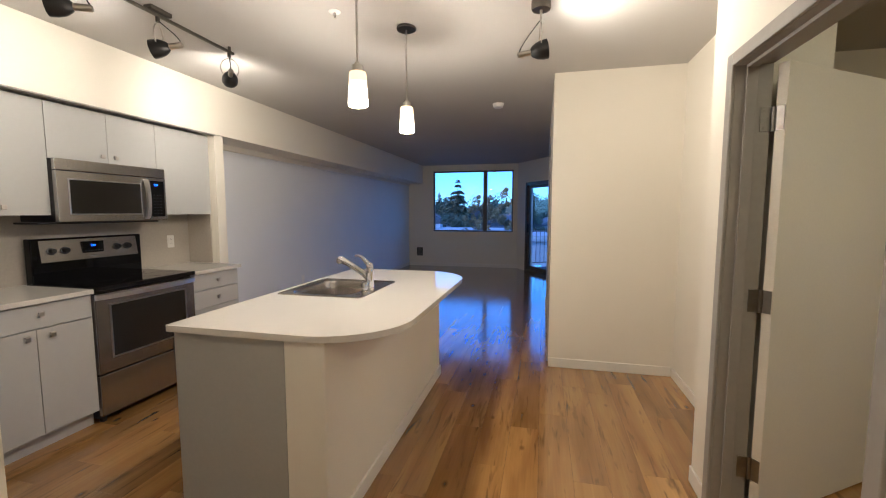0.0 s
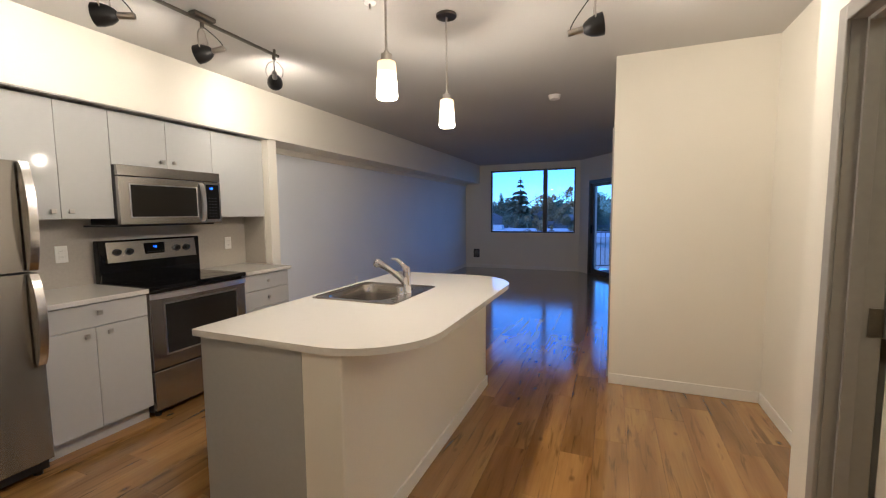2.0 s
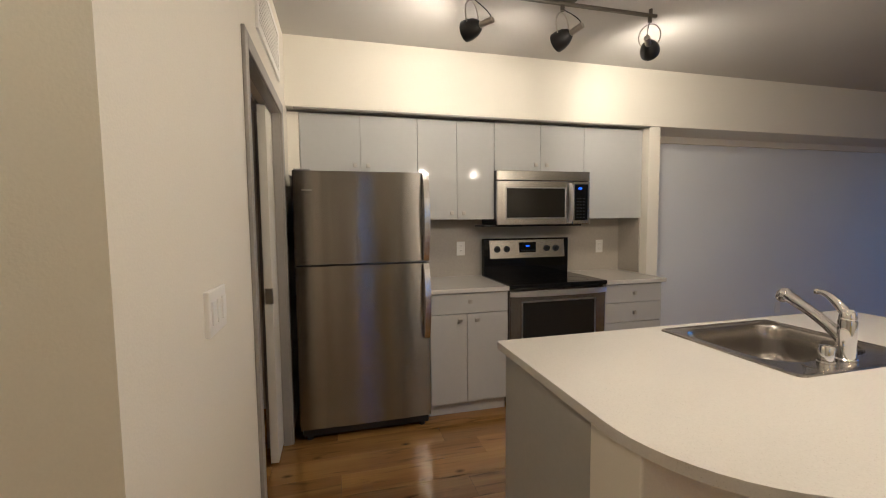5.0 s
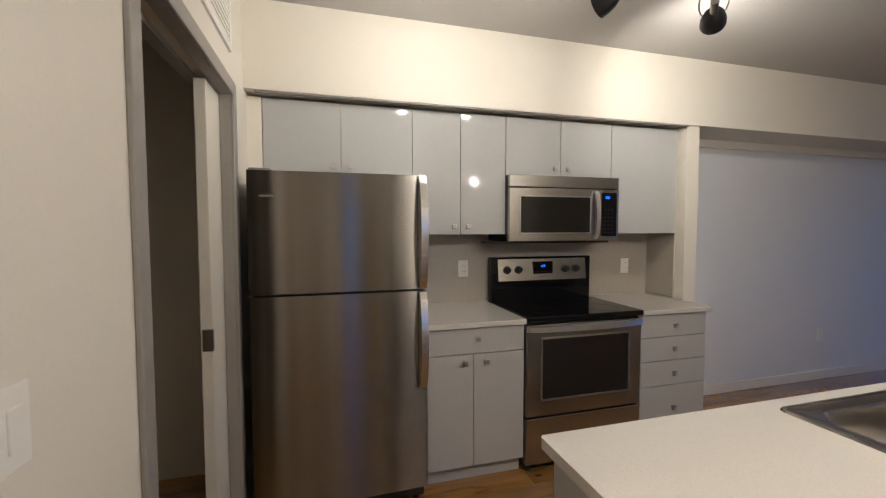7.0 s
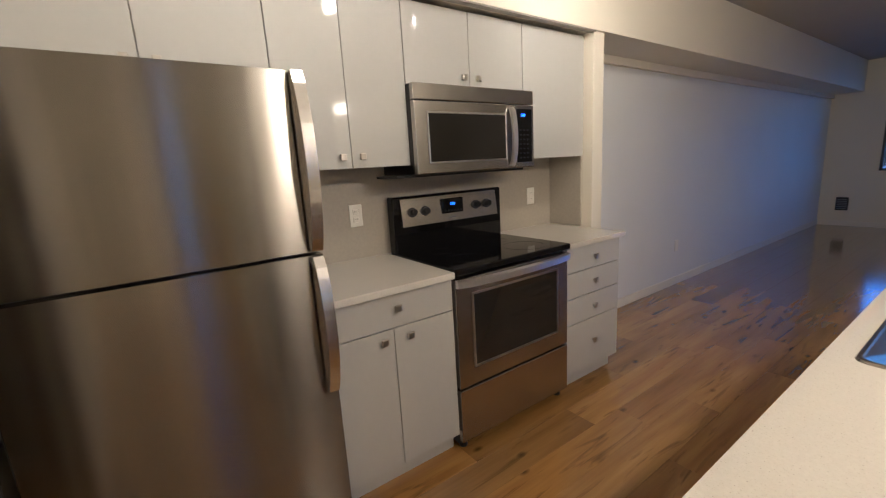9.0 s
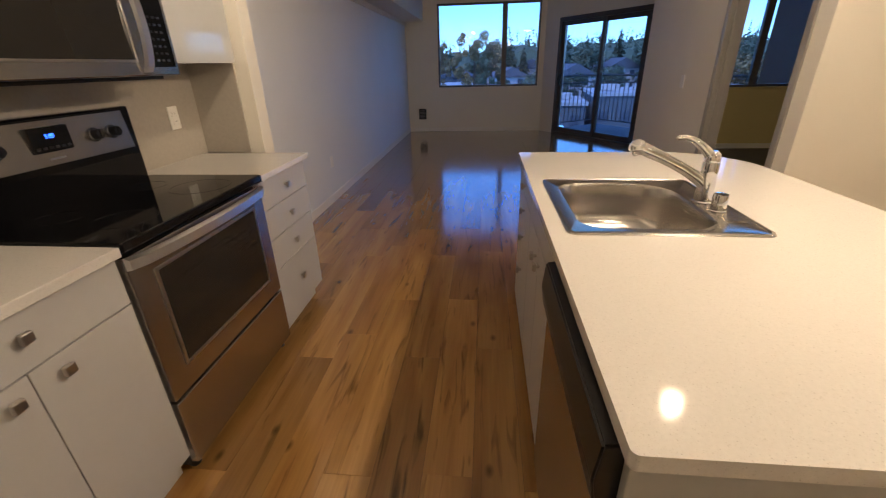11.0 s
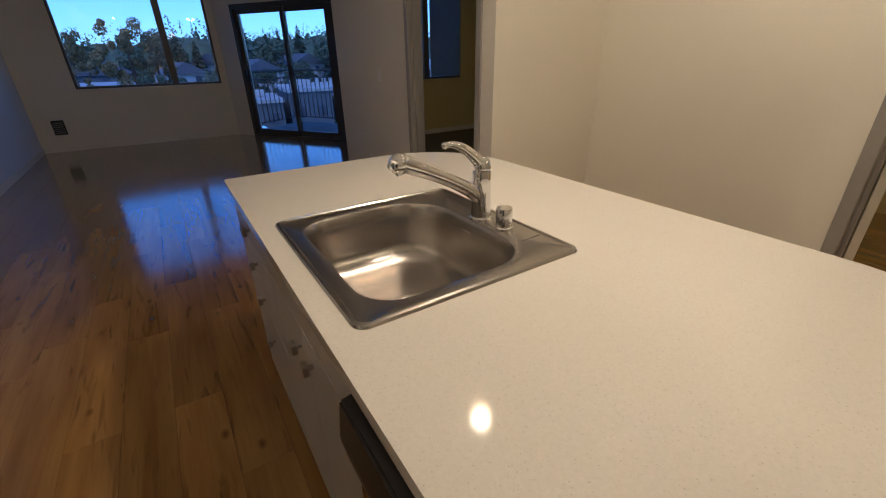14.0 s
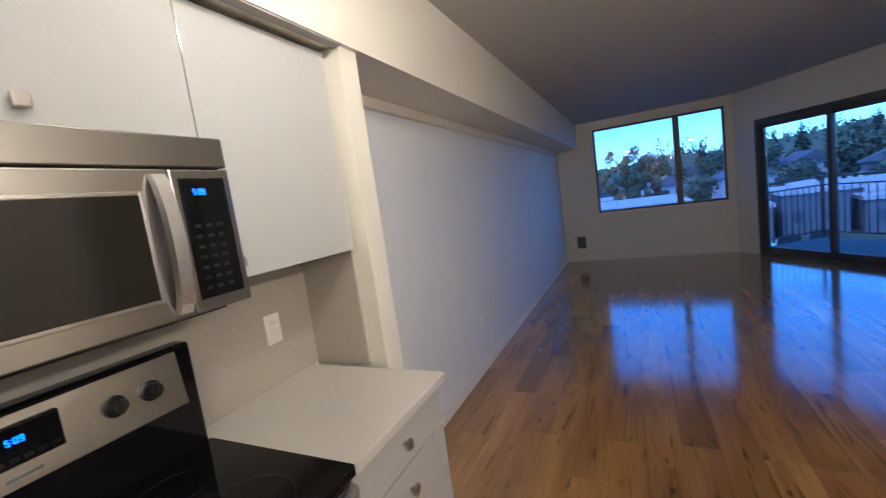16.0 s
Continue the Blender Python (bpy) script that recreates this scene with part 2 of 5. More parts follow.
SHINGLE = material("roof_shingle", (0.10, 0.115, 0.14), rough=0.9, grain=0.15, scale=4, blotch=0.1)
ASPHALT = material("asphalt", (0.05, 0.05, 0.052), rough=0.9, grain=0.15, scale=8, blotch=0.1)
GRASS = material("ground_cover", (0.06, 0.08, 0.045), rough=0.95, grain=0.3, scale=0.6, blotch=0.3)
DARK_PANE = material("unlit_window_pane", (0.07, 0.09, 0.12), rough=0.15)
TAIL_LIGHT = glowing("tail_light", (1.0, 0.05, 0.03), 12.0)

# ---- mesh helpers ----
def box(bm, x0, x1, y0, y1, z0, z1, bevel=0.0, segments=2):
    vs = [bm.verts.new((x, y, z)) for x in sorted((x0, x1)) for y in sorted((y0, y1)) for z in sorted((z0, z1))]
    fs = [bm.faces.new([vs[i] for i in f]) for f in ((0, 1, 3, 2), (4, 6, 7, 5), (0, 4, 5, 1), (2, 3, 7, 6), (0, 2, 6, 4), (1, 5, 7, 3))]
    if bevel:
        bmesh.ops.bevel(bm, geom=list({e for f in fs for e in f.edges}), offset=bevel, segments=segments, affect="EDGES", profile=0.5)
    return bm


def block(x0, x1, y0, y1, z0, z1, bevel=0.0):
    return box(bmesh.new(), x0, x1, y0, y1, z0, z1, bevel)


def lathe(bm, profile, centre, axis="z", steps=28, caps=True):
    """A body of revolution; profile: (radius, height) pairs, along the axis from centre."""
    turn = {"z": Matrix.Identity(3), "x": Euler((0, radians(90), 0)).to_matrix(), "y": Euler((radians(-90), 0, 0)).to_matrix()}[axis] if isinstance(axis, str) else Vector((0, 0, 1)).rotation_difference(Vector(axis)).to_matrix()
    rings = []
    for r, h in profile:
        rings.append([bm.verts.new(Vector(centre) + turn @ Vector((r * math.cos(a), r * math.sin(a), h))) for a in (2 * math.pi * i / steps for i in range(steps))])
    for a, b in zip(rings, rings[1:]):
        for i in range(steps):
            f = bm.faces.new((a[i], a[(i + 1) % steps], b[(i + 1) % steps], b[i]))
            f.smooth = True
    if caps:
        bm.faces.new(list(reversed(rings[0])))
        bm.faces.new(rings[-1])
    return bm


def tube(bm, points, radius, steps=12, closed=False):
    """A round bar along points; radius may be one number or one a point."""
    pts = [Vector(p) for p in points]
    n = len(pts)
    rings, side = [], None
    for i, p in enumerate(pts):
        a, b = pts[(i - 1) % n if closed else max(i - 1, 0)], pts[(i + 1) % n if closed else min(i + 1, n - 1)]
        d = (b - a).normalized()
        side = (side - d * side.dot(d)).normalized() if side is not None else d.orthogonal().normalized()
        up = d.cross(side)
        r = radius[i] if isinstance(radius, (list, tuple)) else radius
        rings.append([bm.verts.new(p + r * (math.cos(t) * side + math.sin(t) * up)) for t in (2 * math.pi * k / steps for k in range(steps))])
    pairs = list(zip(rings, rings[1:])) + ([(rings[-1], rings[0])] if closed else [])
    for a, b in pairs:
        for k in range(steps):
            f = bm.faces.new((a[k], a[(k + 1) % steps], b[(k + 1) % steps], b[k]))
            f.smooth = True
    if not closed:
        bm.faces.new(list(reversed(rings[0])))
        bm.faces.new(rings[-1])
    return bm


def slab(bm, outline, z0, z1):
    """An upright prism over a plan outline."""
    low, high = [bm.verts.new((x, y, z0)) for x, y in outline], [bm.verts.new((x, y, z1)) for x, y in outline]
    bm.faces.new(list(reversed(low)))
    bm.faces.new(high)
    n = len(outline)
    for i in range(n):
        bm.faces.new((low[i], low[(i + 1) % n], high[(i + 1) % n], high[i]))
    return bm


def mesh_of(name, bm, mat):
    bmesh.ops.recalc_face_normals(bm, faces=bm.faces)
    for e in bm.edges:
        if len(e.link_faces) == 2 and e.calc_face_angle() > 0.6:
            e.smooth = False
    me = bpy.data.meshes.new(name)
    bm.to_mesh(me)
    bm.free()
    me.materials.append(mat)
    return me


def thing(name, at, label, category, group="", kind=""):
    e = new(name)
    e.empty_display_size = 0.1
    e.location = at
    return tagged(e, label, category, group, kind)


def part(name, bm, mat, parent, label=""):
    ob = new(name, mesh_of(name, bm, mat))
    ob.parent = parent
    if not parent.parent:
        ob.matrix_parent_inverse = Matrix.Translation(parent.location).inverted()
    return tagged(ob, label)


def solid(name, bm, mat, label, category, group="", kind=""):
    return tagged(new(name, mesh_of(name, bm, mat)), label, category, group, kind)


def structure(name, bm, mat, label, category):
    return solid(name, bm, mat, label, category, kind="structure")

# ---- plan ----
CEIL = 2.60
LEFT, SOFFIT, FIN_X = -4.10, -3.72, -3.74
FAR = 11.60
NEARW = 1.745             # face of the wall beside the fridge
CORNER_X = -1.57         # its free end
BULK_X, BULK_Y = -0.59, 5.0
RIGHT = 0.44
DOORW = 0.12             # face of the entry-side door wall
BASE_F, UP_F = -3.49, -3.80


def wall_run(bm, axis, face, back, lo, hi, openings=(), top=CEIL):
    """A wall along y (axis 'y': face and back are x) or along x, with openings (from, to, sill, head) cut right through."""
    def put(a, b, z0, z1):
        if b - a > 1e-4 and z1 - z0 > 1e-4:
            box(bm, face, back, a, b, z0, z1) if axis == "y" else box(bm, a, b, face, back, z0, z1)
    at = lo
    for a, b, sill, head in sorted(openings):
        put(at, a, 0, top)
        put(a, b, 0, sill)
        put(a, b, head, top)
        at = b
    put(at, hi, 0, top)
    return bm


# walls
structure("wall_west", wall_run(bmesh.new(), "y", LEFT, LEFT - 0.15, NEARW - 0.12, FAR + 0.2), GREY_WALL, "light grey painted living room wall under a soffit", "wall")
WIN = (-3.435, -1.385, 0.905, 2.445)
structure("wall_north", wall_run(bmesh.new(), "x", FAR, FAR + 0.2, LEFT, -1.28, [WIN]), PAINT, "warm white painted wall around the living room window", "wall")
structure("wall_beside_fridge", slab(wall_run(bmesh.new(), "x", NEARW, NEARW - 0.14, LEFT, -2.4, [(-3.44, -2.45, 0, 2.04)]), [(-2.4, NEARW), (-2.4, NEARW - 0.14), (CORNER_X, NEARW - 0.14), (CORNER_X, NEARW - 0.05)], 0, CEIL), PAINT, "warm white painted wall with a pocket door opening", "wall")
structure("wall_hall_end", wall_run(bmesh.new(), "y", CORNER_X, CORNER_X - 0.14, -1.5, NEARW - 0.14), PAINT, "warm white painted hall wall", "wall")
structure("wall_closet", slab(slab(bmesh.new(), [(-4.1, 0.4), (-1.76, 0.4), (-1.76, 0.5), (-4.1, 0.5)], 0, CEIL), [(-4.1, 0.5), (-4.0, 0.5), (-4.0, NEARW - 0.14), (-4.1, NEARW - 0.14)], 0, CEIL), PAINT, "plain wall of the unlit room behind the pocket door", "wall")
structure("wall_bulkhead", wall_run(bmesh.new(), "x", BULK_Y, BULK_Y + 0.12, BULK_X, 3.0), PAINT, "warm white painted wall facing the kitchen island", "wall")
structure("wall_living_east", wall_run(bmesh.new(), "y", BULK_X, BULK_X + 0.12, BULK_Y + 0.12, 7.78, [(5.16, 6.10, 0, 2.05)]), PAINT, "warm white painted living room wall with a bedroom doorway", "wall")
structure("wall_bedroom_west", slab(bmesh.new(), [(BULK_X, 7.78), (BULK_X + 0.12, 7.78), (0.52, 9.0), (0.42, 9.1)], 0, CEIL), PAINT, "plain wall between balcony corner and bedroom", "wall")
structure("wall_alcove", wall_run(bmesh.new(), "y", RIGHT, RIGHT + 0.12, 3.51, BULK_Y), PAINT, "warm white painted side wall of the entry alcove", "wall")
structure("wall_entry_door", wall_run(bmesh.new(), "y", DOORW, DOORW + 0.14, -1.5, 3.51, [(2.36, 3.29, 0, 2.05)]), PAINT, "warm white painted wall with an open door", "wall")
structure("wall_alcove_return", wall_run(bmesh.new(), "x", 3.51, 3.43, DOORW + 0.14, RIGHT + 0.12), PAINT, "plain wall closing the alcove", "wall")
structure("wall_back", wall_run(bmesh.new(), "x", -1.5, -1.62, -4.2, 3.0), PAINT, "plain wall behind the entry", "wall")
structure("wall_room_east", wall_run(bmesh.new(), "y", 2.68, 2.80, -1.5, 9.47, [(2.22, 2.76, 0.93, 2.40)]), OLIVE, "yellowish painted bedroom side wall", "wall")
structure("wall_bedroom_north", wall_run(bmesh.new(), "x", 9.40, 9.55, 0.45, 2.68, [(0.7, 2.28, 0.93, 2.40)]), OLIVE, "yellowish painted bedroom wall under a window", "wall")

# soffit along the west wall, fin wall between kitchen and living room
sof = bmesh.new()
box(sof, LEFT, SOFFIT, NEARW, FAR, 2.145, CEIL)
structure("soffit", sof, PAINT, "warm white painted soffit above cabinets and living room wall", "soffit")
structure("soffit_ledger", block(LEFT, LEFT + 0.035, 4.71, FAR, 2.085, 2.145), PAINT, "painted ledger strip under the soffit", "trim")
structure("wall_fin", block(LEFT, FIN_X, 4.60, 4.71, 0, 2.145), PAINT, "narrow painted fin wall ending the kitchen run", "wall")
structure("backsplash", block(LEFT, LEFT + 0.012, NEARW, 4.588, 0.914, 1.40), SPLASH, "plain taupe backsplash panel behind the range", "backsplash")
structure("cabinet_side_lining", block(LEFT + 0.012, UP_F - 0.02, 4.588, 4.60, 0.914, 2.13), SPLASH, "taupe lining on the fin wall", "panel")
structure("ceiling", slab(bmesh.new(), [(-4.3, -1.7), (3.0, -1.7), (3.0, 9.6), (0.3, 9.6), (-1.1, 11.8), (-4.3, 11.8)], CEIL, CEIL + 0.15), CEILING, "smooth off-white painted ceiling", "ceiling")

# angled balcony wall with the sliding door
A0, ADIR = Vector((-1.28, 11.60)), Vector((0.545, -0.838)).normalized()
ANORM = Vector((-ADIR.y, ADIR.x))      # outwards, to the balcony


def on_angle(bm, s0, s1, d0, d1, z0, z1, bevel=0.0):
    """A box along the angled wall: s along it, d outwards."""
    tmp = box(bmesh.new(), s0, s1, d0, d1, z0, z1, bevel)
    a = math.atan2(ADIR.y, ADIR.x)
    tmp.transform(Matrix.Translation((A0.x, A0.y, 0)) @ Matrix.Rotation(a, 4, "Z"))
    me = bpy.data.meshes.new("tmp")
    tmp.to_mesh(me)
    tmp.free()
    bm.from_mesh(me)
    bpy.data.meshes.remove(me)
    return bm


S0, S1, SHEAD = 0.40, 2.66, 2.10
wa = bmesh.new()
on_angle(wa, 0, S0, 0, 0.2, 0, CEIL)
on_angle(wa, S0, S1, 0, 0.2, SHEAD, CEIL)
on_angle(wa, S1, 3.1, 0, 0.2, 0, CEIL)
structure("wall_balcony", wa, PAINT, "warm white angled wall around the balcony door", "wall")
slider = thing("door_balcony", (A0.x, A0.y, 0), "dark framed glass sliding balcony door, closed", "sliding door", kind="structure")
fr = bmesh.new()
for s0, s1, z0, z1 in ((S0, S0 + 0.06, 0, SHEAD), (S1 - 0.06, S1, 0, SHEAD), (S0 + 0.06, S1 - 0.06, SHEAD - 0.07, SHEAD), (S0 + 0.06, S1 - 0.06, 0, 0.04)):
    on_angle(fr, s0, s1, -0.015, 0.12, z0, z1, 0.004)
part("door_frame", fr, FRAME_DARK, slider)
SM = 1.44
for s0, s1, d in ((S0 + 0.06, SM + 0.03, 0.03), (SM - 0.03, S1 - 0.36, 0.075)):
    leaf = bmesh.new()
    for a, b, z0, z1 in ((s0, s0 + 0.06, 0.04, SHEAD - 0.07), (s1 - 0.06, s1, 0.04, SHEAD - 0.07), (s0 + 0.06, s1 - 0.06, 0.04, 0.13), (s0 + 0.06, s1 - 0.06, SHEAD - 0.14, SHEAD - 0.07)):
        on_angle(leaf, a, b, d, d + 0.04, z0, z1, 0.004)
    sash = part("sash", leaf, FRAME_DARK, slider)
    pane = part("pane", on_angle(bmesh.new(), s0 + 0.06, s1 - 0.06, d + 0.016, d + 0.022, 0.13, SHEAD - 0.14), GLASS, sash, "clear glass pane")
    pane.visible_shadow = False
part("screen_panel", on_angle(bmesh.new(), S1 - 0.36, S1 - 0.06, 0.06, 0.10, 0.04, SHEAD - 0.07, 0.003), FRAME_DARK, slider, "dark stacked screen panel")
part("pull_handle", on_angle(bmesh.new(), S0 + 0.08, S0 + 0.105, -0.02, 0.028, 0.92, 1.12, 0.005), BLACK, slider, "black pull handle")


def window(name, x0, x1, z0, z1, y, mullion, label, sill_mat):
    w = thing(name, ((x0 + x1) / 2, y, z0), label, "window", kind="structure")
    f = bmesh.new()
    F, yy0, yy1 = 0.035, y + 0.02, y + 0.09
    for a, b, c, d in ((x0, x0 + F, z0, z1), (x1 - F, x1, z0, z1), (x0 + F, x1 - F, z1 - F, z1), (x0 + F, x1 - F, z0, z0 + F), (mullion - 0.05, mullion + 0.05, z0 + F, z1 - F)):
        box(f, a, b, yy0, yy1, c, d, 0.004)
    part("window_frame", f, FRAME_DARK, w, "dark metal window frame")
    for a, b in ((x0 + F, mullion - 0.05), (mullion + 0.05, x1 - F)):
        p = part("pane", block(a, b, y + 0.045, y + 0.051, z0 + F, z1 - F), GLASS, w, "clear glass pane")
        p.visible_shadow = False
    part("window_sill", block(x0 - 0.02, x1 + 0.02, y - 0.03, y + 0.02, z0 - 0.025, z0, 0.004), sill_mat, w, "painted window sill")
    return w


window("window_1", *WIN[:2], *WIN[2:], FAR, -2.085, "dark framed two-pane living room window over a sill", TRIM)
window("window_2", 0.7, 2.28, 0.93, 2.40, 9.40, 1.585, "dark framed two-pane bedroom window over a sill", OLIVE)
side = thing("window_3", (2.68, 2.49, 0.93), "narrow dark framed side room window", "window", kind="structure")
bm = bmesh.new()
for a, b, c, d in ((2.22, 2.255, 0.93, 2.40), (2.725, 2.76, 0.93, 2.40), (2.255, 2.725, 2.365, 2.40), (2.255, 2.725, 0.93, 0.965)):
    box(bm, 2.70, 2.77, a, b, c, d, 0.004)
part("window_frame", bm, FRAME_DARK, side, "dark metal window frame")
part("pane", block(2.725, 2.731, 2.255, 2.725, 0.965, 2.365), GLASS, side, "clear glass pane").visible_shadow = False
solid("roller_blind", lathe(block(1.64, 2.25, 9.375, 9.379, 0.97, 2.36), [(0.022, 0), (0.022, 0.61)], (1.64, 9.377, 2.36), "x"), BLIND, "lowered pale blue roller blind in the bedroom window", "blind")

# baseboards
def skirting(name, x0, x1, y0, y1):
    return structure(name, block(x0, x1, y0, y1, 0, 0.085, 0.004), TRIM, "white painted baseboard along the wall", "baseboard")


skirting("baseboard_bulkhead", BULK_X, RIGHT - 0.012, BULK_Y - 0.012, BULK_Y)
skirting("baseboard_alcove", RIGHT - 0.012, RIGHT, 3.51, BULK_Y - 0.013)
skirting("baseboard_door_wall", DOORW - 0.012, DOORW, 3.326, 3.51)
skirting("baseboard_west", LEFT, LEFT + 0.012, 4.71, FAR)
skirting("baseboard_north", LEFT + 0.013, -1.28, FAR - 0.012, FAR)
skirting("baseboard_east", BULK_X - 0.012, BULK_X, 6.19, 7.78)
skirting("baseboard_bedroom", 0.45, 2.68, 9.388, 9.40)
structure("baseboard_fridge_wall", slab(bmesh.new(), [(-2.4, NEARW), (CORNER_X, NEARW - 0.05), (CORNER_X, NEARW - 0.038), (-2.4, NEARW + 0.012)], 0, 0.085), TRIM, "white painted baseboard along the wall", "baseboard")

# ---- doors ----
def casing_y(name, face, inner, y0, y1, head, sign, mat, label):
    """Steel frame lining an opening in a wall along y, with 55 mm face trim on the side of sign."""
    d = thing(name, (face, (y0 + y1) / 2, 0), label, "door frame", kind="structure")
    w, p = 0.055, 0.014
    bm = bmesh.new()
    for a, b, z0, z1 in ((y0 - w + 0.02, y0 + 0.02, 0, head + w - 0.02), (y1 - 0.02, y1 + w - 0.02, 0, head + w - 0.02), (y0 + 0.02, y1 - 0.02, head - 0.02, head + w - 0.02)):
        box(bm, face, face + sign * p, a, b, z0, z1, 0.004)
    part("trim", bm, mat, d)
    bm = bmesh.new()
    lo, hi = sorted((face, inner))
    for a, b, z0, z1 in ((y0, y0 + 0.02, 0, head), (y1 - 0.02, y1, 0, head), (y0 + 0.02, y1 - 0.02, head - 0.02, head)):
        box(bm, lo, hi, a, b, z0, z1)
    m = (lo + hi) / 2
    for a, b, z0, z1 in ((y0 + 0.02, y0 + 0.034, 0, head - 0.02), (y1 - 0.034, y1 - 0.02, 0, head - 0.02), (y0 + 0.034, y1 - 0.034, head - 0.034, head - 0.02)):
        box(bm, m - 0.03, m + 0.01, a, b, z0, z1, 0.002)
    part("jamb", bm, mat, d)
    return d


def hinge(parent, x, y, z, swung):
    """A butt hinge: knuckle, one leaf on the jamb and one on the swung door's edge, with screws."""
    bm = lathe(bmesh.new(), [(0.005, -0.052), (0.008, -0.05), (0.008, 0.05), (0.005, 0.052)], (x, y, z), steps=12)
    box(bm, x - 0.046, x + 0.001, y + 0.0035, y + 0.008, z - 0.05, z + 0.05, 0.001)
    for dx, dz in ((0.034, 0.035), (0.020, 0.0), (0.034, -0.035)):
        lathe(bm, [(0.004, 0), (0.003, 0.0012)], (x - dx, y + 0.0035, z + dz), (0, -1, 0), 8)
    wing = box(bmesh.new(), 0.001, 0.005, -0.04, -0.002, z - 0.05, z + 0.05)
    wing.transform(swung)
    me = bpy.data.meshes.new("tmp")
    wing.to_mesh(me)
    wing.free()
    bm.from_mesh(me)
    bpy.data.meshes.remove(me)
    return part("hinge", bm, HINGE, parent, "satin nickel butt hinge")


casing_y("door_1", DOORW, DOORW + 0.14, 2.36, 3.29, 2.05, -1, GREY_FRAME, "grey painted steel door frame beside the entry")
casing_y("door_2", BULK_X, BULK_X + 0.12, 5.16, 6.10, 2.05, -1, GREY_FRAME, "grey painted frame of the bedroom doorway")
HX, HY, SWING = DOORW + 0.148, 3.262, 34.0       # hinge line and swing past square
leaf = thing("door_leaf", (HX, HY, 0), "cream painted flush door standing wide open", "door")
swung = Matrix.Translation((HX, HY, 0)) @ Matrix.Rotation(radians(SWING), 4, "Z")
panel = block(0.006, 0.87, -0.044, -0.002, 0.012, 2.025, 0.003)
panel.transform(swung)
part("door_panel", panel, DOOR_PAINT, leaf)
for z in (0.25, 1.02, 1.80):
    hinge(leaf, HX, HY, z, swung)
pk = thing("door_3", (-3.0, NEARW, 0), "grey painted frame of the pocket doorway", "door frame", kind="structure")
bm = bmesh.new()
for a, b, z0, z1 in ((-3.48, -3.42, 0, 2.08), (-2.47, -2.41, 0, 2.08), (-3.42, -2.47, 2.02, 2.08)):
    box(bm, a, b, NEARW, NEARW + 0.014, z0, z1, 0.004)
part("trim", bm, GREY_FRAME, pk)
bm = bmesh.new()
for a, b, z0, z1 in ((-3.44, -3.42, 0, 2.04), (-2.47, -2.45, 0, 2.04), (-3.42, -2.47, 2.02, 2.04)):
    box(bm, a, b, NEARW - 0.14, NEARW - 0.095, z0, z1)
    box(bm, a, b, NEARW - 0.045, NEARW, z0, z1)
part("jamb", bm, GREY_FRAME, pk)
pocket = thing("pocket_door", (-3.3, NEARW - 0.07, 0), "white sliding pocket door pushed into the wall", "door")
part("door_panel", block(-3.43, -3.22, NEARW - 0.092, NEARW - 0.048, 0.012, 2.015, 0.003), DOOR_PAINT, pocket)
part("edge_pull", block(-3.23, -3.217, NEARW - 0.086, NEARW - 0.044, 0.93, 1.02, 0.003), NICKEL, pocket, "nickel edge pull")
vent = thing("wall_vent", (-3.07, NEARW, 2.3), "white louvred vent grille over the pocket door", "vent")
bm = bmesh.new()
for a, b, z0, z1 in ((-3.42, -3.39, 2.20, 2.48), (-2.75, -2.72, 2.20, 2.48), (-3.39, -2.75, 2.20, 2.23), (-3.39, -2.75, 2.45, 2.48)):
    box(bm, a, b, NEARW, NEARW + 0.012, z0, z1, 0.002)
part("frame", bm, WHITE_PLASTIC, vent)
for i in range(9):
    z = 2.238 + i * 0.0235
    part("slat", block(-3.39, -2.75, NEARW + 0.001, NEARW + 0.009, z, z + 0.012, 0.002), WHITE_PLASTIC, vent)

# ---- kitchen run ----
def knob(parent, x, y, z, name="knob"):
    """Small square nickel knob on a stem, facing +x."""
    bm = block(x + 0.012, x + 0.026, y - 0.014, y + 0.014, z - 0.014, z + 0.014, 0.003)
    lathe(bm, [(0.006, 0), (0.006, 0.014)], (x, y, z), "x", 10)
    return part(name, bm, NICKEL, parent, "square nickel knob")


def upper(y0, y1, z0, z1, doors, knobs, label):
    c = thing("upper_cabinet", (LEFT + 0.15, (y0 + y1) / 2, z0), label, "cabinet", "upper kitchen cabinets")
    part("body", block(LEFT + 0.012, UP_F - 0.022, y0, y1, z0, z1), CARCASS, c)
    step = (y1 - y0) / doors
    for i in range(doors):
        d = part("door", block(UP_F - 0.02, UP_F, y0 + i * step + 0.0015, y0 + (i + 1) * step - 0.0015, z0 - 0.004, z1 - 0.003, 0.0015), GLOSS, c, "glossy light grey slab door")
        if knobs[i] is not None:
            knob(d, UP_F, knobs[i], z0 + 0.045)
    return c


ZU = 2.13
upper(1.822, 2.640, 1.73, ZU, 2, (2.19, 2.28), "glossy light grey cabinet above the refrigerator")
upper(2.641, 3.241, 1.392, ZU, 2, (2.895, 2.987), "tall glossy light grey wall cabinet with two doors")
upper(3.242, 4.023, 1.765, ZU, 2, (3.585, 3.68), "short glossy light grey cabinet above the microwave")
upper(4.024, 4.585, 1.392, ZU, 1, (4.065,), "single glossy light grey wall cabinet beside the fin wall")
structure("cabinet_filler", block(LEFT + 0.012, UP_F, NEARW, 1.820, 1.70, ZU), PAINT, "painted filler beside the cabinets", "trim")
structure("cabinet_reveal_trim", block(SOFFIT - 0.04, SOFFIT - 0.002, NEARW + 0.05, 4.60, 2.1365, 2.1428), GREY_FRAME, "thin grey metal edge under the soffit", "trim")

